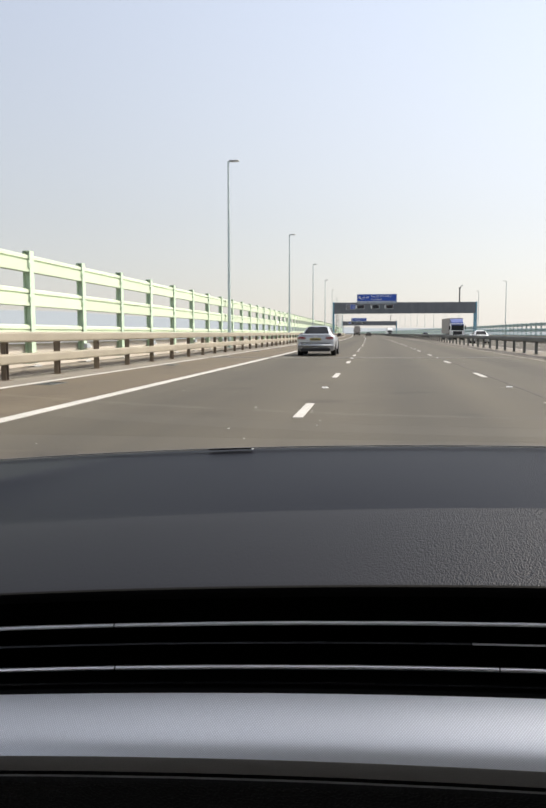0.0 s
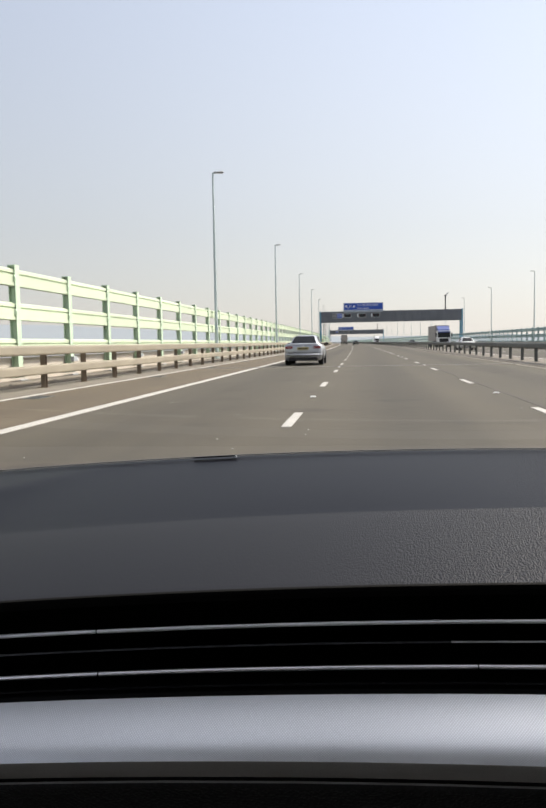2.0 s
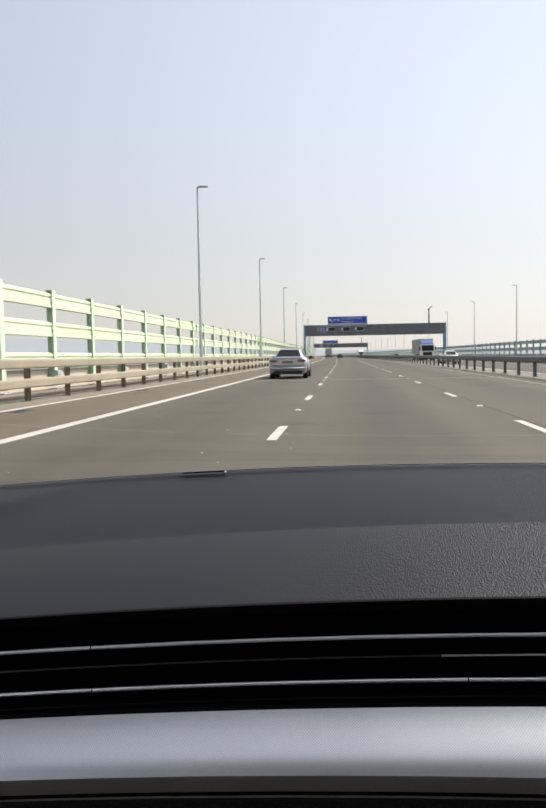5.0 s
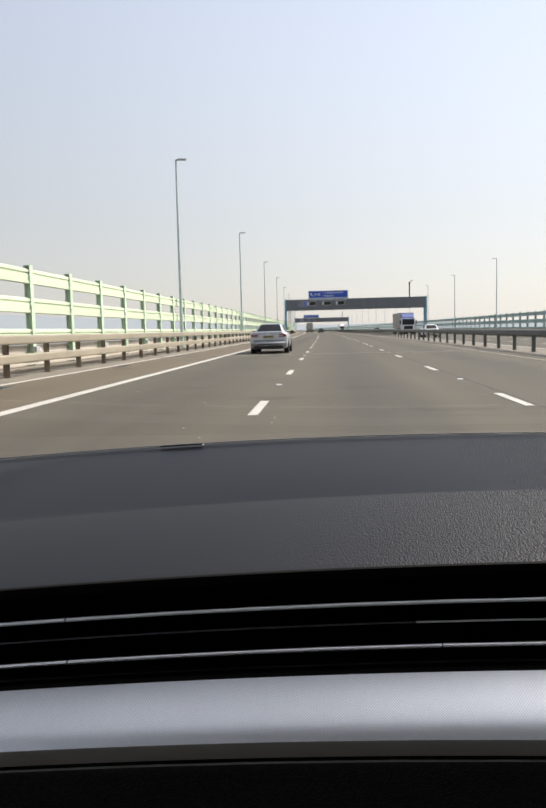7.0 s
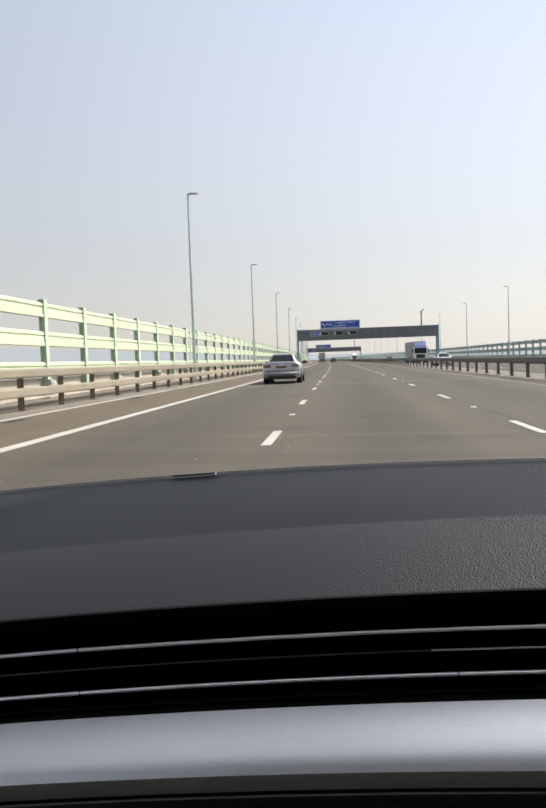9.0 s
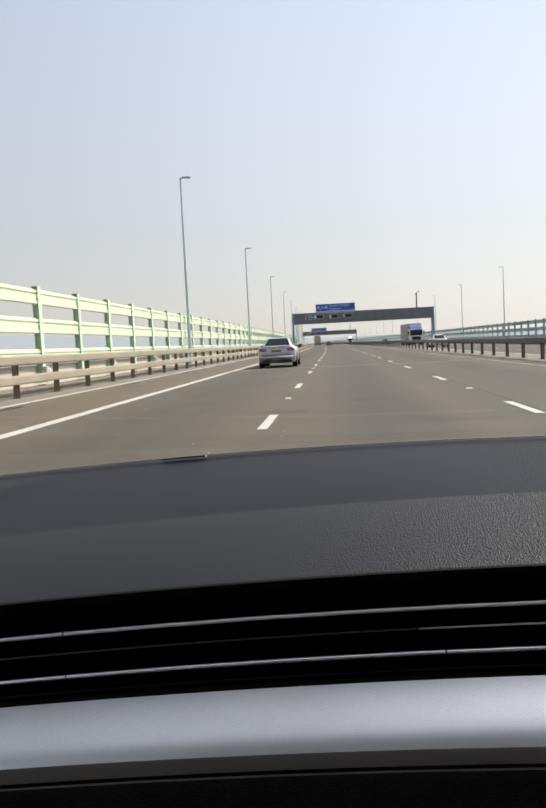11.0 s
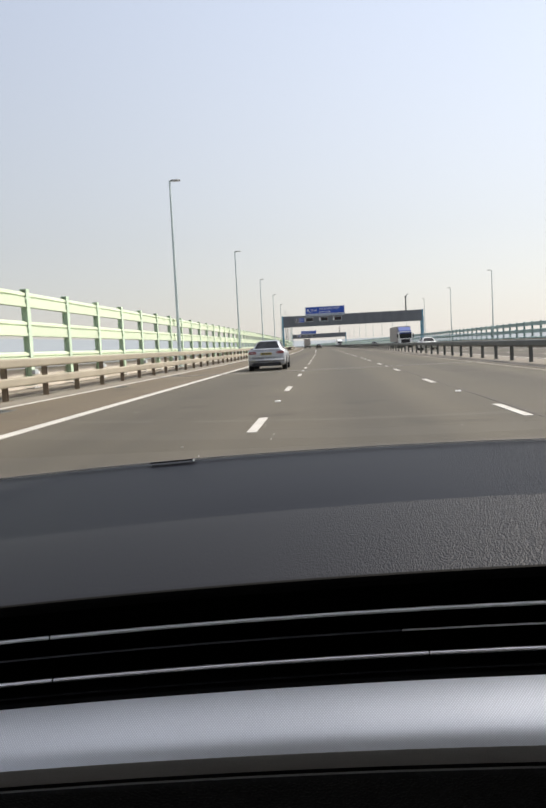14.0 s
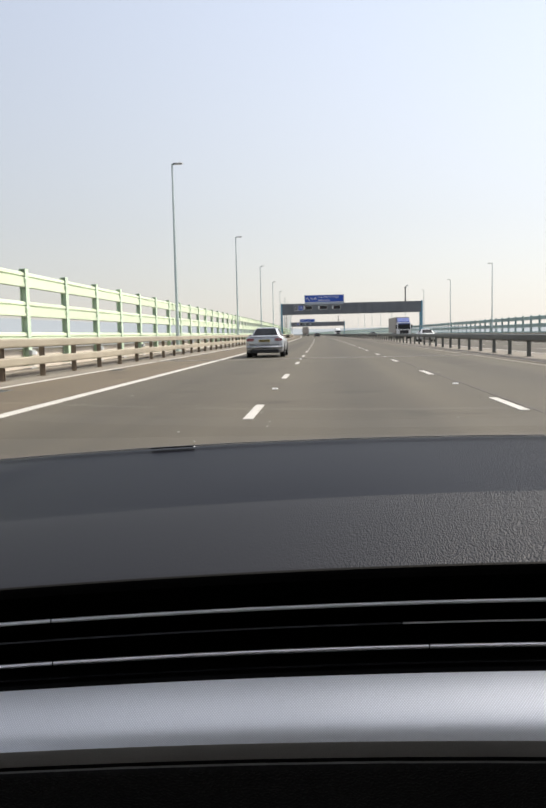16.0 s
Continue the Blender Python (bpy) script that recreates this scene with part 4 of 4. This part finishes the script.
def lorry(name, m, cab_paint, box_paint, label, roof_paint=None):
    th = empty(name, m, label, "lorry")
    cabp = box(-1.22, 1.22, 5.6, 7.7, .55, 3.0, .12, seg=2)
    part("cab", cabp, cab_paint, th)
    part("roof_deflector", loft([[(-1.15, 5.6, 2.95), (1.15, 5.6, 2.95), (1.1, 5.6, 3.85), (-1.1, 5.6, 3.85)], [(-1.1, 7.3, 2.95), (1.1, 7.3, 2.95), (1.0, 7.1, 3.2), (-1.0, 7.1, 3.2)]]), roof_paint or cab_paint, th)
    part("sun_visor", box(-1.1, 1.1, 7.66, 7.8, 2.64, 2.86, .03), roof_paint or cab_paint, th)
    part("windscreen", box(-1.08, 1.08, 7.68, 7.72, 1.75, 2.65, .02), CAR_GLASS, th)
    part("grille", box(-.8, .8, 7.68, 7.73, .95, 1.6, .02), BLACK, th)
    part("bumper", box(-1.24, 1.24, 7.5, 7.85, .35, .85, .06), DARK_STEEL, th)
    for s in (1, -1):
        part("headlight", box(s * .95 - .18, s * .95 + .18, 7.83, 7.88, .55, .75, .02), LENS, th)
        part("side_window", box(s * 1.225 - .01, s * 1.225 + .01, 6.4, 7.4, 1.8, 2.55, .008), CAR_GLASS, th)
        part("mirror", box(s * 1.42 - .1, s * 1.42 + .1, 7.5, 7.6, 1.9, 2.6, .03), BLACK, th)
        for y in (6.9, 4.1, -4.2, -5.5, -6.8):
            wheel(th, s * 1.08, y, .5, .32)
    part("trailer", box(-1.27, 1.27, -8.3, 5.2, 1.15, 4.0, .03), box_paint, th, "box trailer with plain sides")
    part("chassis", box(-.5, .5, -8.0, 6.5, .75, 1.15), BLACK, th)
    part("side_guard", box(-1.24, -1.2, -3.4, 3.2, .5, 1.0), DARK_STEEL, th)
    part("side_guard", box(1.2, 1.24, -3.4, 3.2, .5, 1.0), DARK_STEEL, th)
    for k in range(7):
        part("rib", box(-1.29, -1.265, -8 + 2.1 * k, -7.94 + 2.1 * k, 1.2, 3.95), box_paint, th)
    return th


car("car", on_road(-2.8, 39.0), SILVER_PAINT, "silver saloon car with dark rear window in the inside lane", "cars on the bridge")
lorry("lorry", on_road(15.4, 150.0, 0, 180), WHITE_PAINT, TRAILER, "white and blue lorry with a grey trailer beyond the central barrier", BLUE_PAINT)
car("car", on_road(11.7, 88.0, 0, 180), WHITE_PAINT, "white car beyond the central barrier", "cars on the bridge")
car("car", on_road(15.5, 215.0, 0, 180), DARK_PAINT, "dark car beyond the central barrier", "cars on the bridge")
lorry("lorry", on_road(-2.8, 330.0), WHITE_PAINT, TRAILER, "distant white lorry in the inside lane")
car("car", on_road(0.8, 265.0), DARK_PAINT, "distant dark car in the middle lane", "cars on the bridge")
lorry("lorry", on_road(15.5, 420.0, 0, 180), WHITE_PAINT, WHITE_PAINT, "distant white lorry on the far carriageway")


# ---------------------------------------------------------------- the car's cabin
XS = [-0.6 + 1.9 * k / 76 for k in range(77)]     # across the dashboard
EYE_Z = 1.17


def line(depth, a, b, c):
    """The height of a long moulding, given at one depth and carried to any other along the same slope from eye level."""
    def height(x, y):
        q = x * depth / y
        return EYE_Z + (a + b * q + c * q * q) * y / depth
    return height


LIP = line(0.47, -0.1487, 0.0434, -0.0858)
TRIM_TOP = line(0.46, -0.2121, 0.0423, -0.0818)
TRIM_FOOT = line(0.455, -0.2522, 0.0314, -0.085)
REAR = line(0.97, -0.1362, 0.0236, -0.0628)


def moulding(name, rows, mat, parent, label="", smooth=True, span=None):
    """A skin across the dashboard: rows are functions of x that give (y, z)."""
    xs = XS if span is None else [span[0] + (span[1] - span[0]) * k / 24 for k in range(25)]
    bm = bmesh.new()
    g = [[bm.verts.new((x, *row(x))) for x in xs] for row in rows]
    for r, s in zip(g, g[1:]):
        for i in range(len(xs) - 1):
            bm.faces.new((r[i], r[i + 1], s[i + 1], s[i]))
    return part(name, bm, mat, parent, label, smooth)


def bar(name, y0, y1, height, half, mat, parent, label="", span=None, dz=0.0):
    """A closed bar with a rounded nose that follows a moulding line."""
    nose = (y1 - y0) * 0.25 if y1 - y0 > 0.01 else 0.0006
    rows = [lambda x, y=y, d=d: (y, height(x, y) + dz + d) for y, d in
            ((y1, half), (y0 + nose, half), (y0, half * 0.5), (y0, -half * 0.5), (y0 + nose, -half), (y1, -half), (y1, half))]
    return moulding(name, rows, mat, parent, label, False, span)


def round_edge(name, height, r, mat, parent, label, span, y=0.4725):
    """A thin half-round strip on the nose of a slat."""
    turns = [radians(90 + 11.25 * k) for k in range(17)]
    return moulding(name, [lambda x, a=a: (y + r * 1.2 * math.cos(a), height(x, y) + r * math.sin(a)) for a in turns], mat, parent, label, True, span)


def smoothstep(v):
    v = min(1.0, max(0.0, v))
    return v * v * (3 - 2 * v)


CREASE = 0.64


def apron(x, y):
    """The front of the top pad: rolled over at its lip, then a shallow dome that levels out at the crease."""
    t = min(1.0, max(0.0, (y - 0.4725) / (CREASE - 0.4725)))
    return LIP(x, 0.47) + 0.0009 * (1 - math.exp(-(y - 0.4705) / 0.001)) - 0.0004 + 0.0085 * (1 - (1 - t) ** 1.8)


def swell(x, y):
    """The upper pad: it rises from the crease and levels out towards the windscreen."""
    soft = 0.1 + 0.1 * smoothstep((x - 0.02) / 0.2) + 0.08 * smoothstep((-0.1 - x) / 0.2)
    front, back = apron(x, CREASE), REAR(x, 0.97)
    d = y - CREASE
    y = CREASE + d * d / (d + 0.013) * (1 + 0.013 / (0.97 - CREASE))      # a soft crease
    k = (1 - math.exp(-(y - CREASE) / soft)) / (1 - math.exp(-(0.97 - CREASE) / soft))
    t = (y - CREASE) / (0.97 - CREASE)
    k += (t * t * (2 - t) - k) * smoothstep((x - 0.04) / 0.2)
    knee = 0.955 - 0.16 * smoothstep((-0.3 - x) / 0.14)      # where the hump of the cowl levels out
    straight = min(1.0, (y - CREASE) / (knee - CREASE))
    k += (straight - k) * 0.8 * smoothstep((-0.0 - x) / 0.16)
    return front + (back - front) * k


dash = empty("dashboard", pose(0, 0, SEAT), label="dark grained soft-touch car dashboard with slatted vents and silver trim", category="dashboard")
rows = [lambda x, y=y: (y, apron(x, y)) for y in [0.4725, 0.4755, 0.479, 0.484] + [0.49 + 0.015 * k for k in range(11)]]
moulding("front_pad", rows, DASH, dash, "dark grey leather-grained dash pad")
rows = [lambda x, y=y: (y, swell(x, y)) for y in [CREASE + (0.965 - CREASE) * k / 40 for k in range(41)] + [0.97]]
rows += [lambda x: (0.985, REAR(x, 0.97) - 0.004), lambda x: (1.0, REAR(x, 0.97) - 0.02), lambda x: (1.05, REAR(x, 0.97) - 0.06)]
moulding("upper_pad", rows, DASH_UPPER, dash, "smoother upper dash pad, reflected sky put into its blue tint")
moulding("pad_edge", [lambda x, y=y: (y, apron(x, y)) for y in (0.4705, 0.4708, 0.4712, 0.4718, 0.4725)], PAD_ROLL, dash, "rolled front edge of the pad")
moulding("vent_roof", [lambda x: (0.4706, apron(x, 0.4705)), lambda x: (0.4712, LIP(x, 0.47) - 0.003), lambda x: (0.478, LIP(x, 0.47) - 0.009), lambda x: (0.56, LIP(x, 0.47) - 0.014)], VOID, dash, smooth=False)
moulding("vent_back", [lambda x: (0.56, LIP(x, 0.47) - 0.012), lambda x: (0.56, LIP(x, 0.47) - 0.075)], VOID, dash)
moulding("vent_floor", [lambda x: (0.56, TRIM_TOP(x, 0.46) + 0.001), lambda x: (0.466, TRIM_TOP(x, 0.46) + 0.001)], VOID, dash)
S1, SM, S2 = line(0.47, -0.1713, 0.0434, -0.0858), line(0.475, -0.186, 0.0434, -0.0858), line(0.47, -0.1995, 0.0434, -0.0858)
for h, joints in ((S1, (-0.6, -0.1749, -0.1741, 1.3)), (S2, (-0.6, -0.1749, -0.1741, 0.0656, 0.0664, 1.3))):
    blade = bar("vent_slat", 0.4735, 0.535, h, 0.0013, PIANO, dash, "gloss black vent slat")
    for a, b in zip(joints[::2], joints[1::2]):
        round_edge("chrome_edge", h, 0.0016 if h is S2 else 0.0013, CHROME if h is S2 else DIM_CHROME, blade, "thin chrome edge", (a, b))
blade = bar("vent_slat", 0.478, 0.535, SM, 0.001, PIANO, dash, "gloss black vent slat")
# one edge in two tones: the gleam at its right is put into colour
round_edge("chrome_edge", SM, 0.0007, DARK_CHROME, blade, "hair-thin satin edge, darkened where it has no gleam", (-0.6, 0.0496), 0.4785)
round_edge("chrome_edge", SM, 0.0007, DIM_CHROME, blade, "hair-thin satin edge", (0.0504, 1.3), 0.4785)
bar("vent_lip", 0.464, 0.49, TRIM_TOP, 0.001, PIANO, dash, dz=0.0065)
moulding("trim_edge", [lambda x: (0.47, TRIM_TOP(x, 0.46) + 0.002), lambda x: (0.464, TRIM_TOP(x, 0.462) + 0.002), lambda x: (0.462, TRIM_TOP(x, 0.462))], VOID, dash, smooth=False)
bow = tuple((0.462 - 0.045 * k + 0.008 * k * k + 0.02 * max(0.0, k - 0.6) ** 2, k) for k in (0.0, 0.1, 0.25, 0.4, 0.55, 0.7, 0.78, 0.86, 0.93, 1.0))
moulding("trim_panel", [lambda x, y=y, k=k: (y, TRIM_TOP(x, y) * (1 - k) + TRIM_FOOT(x, y) * k) for y, k in bow], TRIM, dash, "satin silver trim panel with a fine weave")
FOOT = lambda x, dz: TRIM_FOOT(x, 0.436) - dz
moulding("lower_strip", [lambda x: (0.4282, TRIM_FOOT(x, 0.4282)), lambda x: (0.4292, TRIM_FOOT(x, 0.4292) - 0.0012), lambda x: (0.44, FOOT(x, 0.012)), lambda x: (0.444, FOOT(x, 0.0142)), lambda x: (0.46, FOOT(x, 0.015))], FOLD, dash, "undercut fold of the woven trim, shade put into its grey")
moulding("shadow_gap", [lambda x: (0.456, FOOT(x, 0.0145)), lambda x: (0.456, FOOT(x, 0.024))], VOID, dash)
glove = moulding("glovebox_door", [lambda x: (0.456, FOOT(x, 0.0168)), lambda x: (0.444, FOOT(x, 0.0165)), lambda x: (0.442, FOOT(x, 0.0175)), lambda x: (0.4445, FOOT(x, 0.023)), lambda x: (0.455, FOOT(x, 0.06)),
                                   lambda x: (0.49, FOOT(x, 0.16)), lambda x: (0.58, FOOT(x, 0.3)), lambda x: (0.75, 0.5), lambda x: (0.98, 0.34)], LOWER, dash, "black grained lower panel")
# highlight along the panel's rounded edge, put in as a paler grey strip
round_edge("glovebox_highlight", lambda x, y: FOOT(x, 0.0168), 0.0007, STRIP, glove, "", (-0.6, 1.3), 0.4432)
for x in (XS[0], XS[-1]):
    part("end_panel", box(x - 0.012, x + 0.012, 0.5, 1.03, 0.33, 0.86), CABIN, dash)
bar("windscreen_seal", 0.972, 0.99, REAR, 0.001, CABIN, dash, "black rubber windscreen seal", dz=0.0008)
bar("seal_lip", 0.95, 0.953, REAR, 0.0005, STRIP, dash, "grey lip along the seal", dz=-0.0002)
bar("sensor_cover", 0.944, 0.956, REAR, 0.0008, VOID, dash, "small black sensor cover", dz=0.0004, span=(-0.2155, -0.1618))
# bright highlight at the cover's end, put in as a white block
part("sensor_glint", box(-0.1618, -0.1597, 0.944, 0.947, 1.0303, 1.0322, 0.0004), SIGN_WHITE, dash)

shell = empty("car_shell", pose(0, 0, SEAT), label="plain car cabin shell closed around the seats", category="car body", kind="structure")
CX0, CX1 = -0.66, 1.36
part("floor_pan", box(CX0, CX1, -1.9, 1.1, 0.26, 0.32), CABIN, shell)
part("bulkhead", box(CX0, CX1, 1.1, 1.16, 0.26, 0.95), CABIN, shell)
part("roof_lining", box(CX0 + 0.1, CX1 - 0.1, -1.75, 0.08, 1.43, 1.45), LINING, shell, "pale grey roof lining")
part("roof", box(CX0 + 0.06, CX1 - 0.06, -1.8, 0.12, 1.455, 1.48, 0.01), DARK_PAINT, shell)
part("rear_panel", box(CX0, CX1, -2.0, -1.9, 0.26, 1.02), CABIN, shell)
part("rear_shelf", box(CX0, CX1, -1.9, -1.5, 0.98, 1.02), CABIN, shell)
for s, x in ((-1, CX0), (1, CX1)):
    part("door_panel", box(x - 0.03, x + 0.03, -1.95, 1.12, 0.2, 0.99, 0.02), CABIN, shell)
    xr = x - s * 0.08
    part("roof_rail", box(xr - 0.04, xr + 0.04, -1.78, 0.1, 1.4, 1.45), CABIN, shell)
    for y0, y1 in ((0.08, 1.06), (-0.62, -0.55), (-1.72, -1.95)):
        part("pillar", rod((xr, y0, 1.42), (x, y1, 0.98), 0.04), CABIN, shell)
part("seat_back", box(-0.28, 0.26, -0.72, -0.55, 0.45, 1.05, 0.06, seg=2), CABIN, shell)
part("seat_back", box(0.46, 1.0, -0.72, -0.55, 0.45, 1.05, 0.06, seg=2), CABIN, shell)
part("bonnet", loft([[(CX0 + 0.05, 1.14, 0.9), (CX1 - 0.05, 1.14, 0.9), (CX1 - 0.05, 1.14, 0.95), (CX0 + 0.05, 1.14, 0.95)],
                     [(CX0 + 0.12, 2.0, 0.3), (CX1 - 0.12, 2.0, 0.3), (CX1 - 0.12, 2.0, 0.72), (CX0 + 0.12, 2.0, 0.72)]]), DARK_PAINT, shell)
for x in (CX0 + 0.08, CX1 - 0.08):
    for y in (-1.35, 1.5):
        wheel(shell, x, y, 0.32, 0.2).location.z -= SEAT
screen = new("windscreen", mesh_of("windscreen", loft([[(CX0 + 0.02, 1.07, 1.005), (CX1 - 0.02, 1.07, 1.005)], [(CX0 + 0.1, 0.11, 1.44), (CX1 - 0.1, 0.11, 1.44)]], close=False), SCREEN))
screen.location.z = SEAT
screen.visible_shadow = False
tagged(screen, "clear laminated car windscreen above the dashboard", "windscreen", kind="structure")
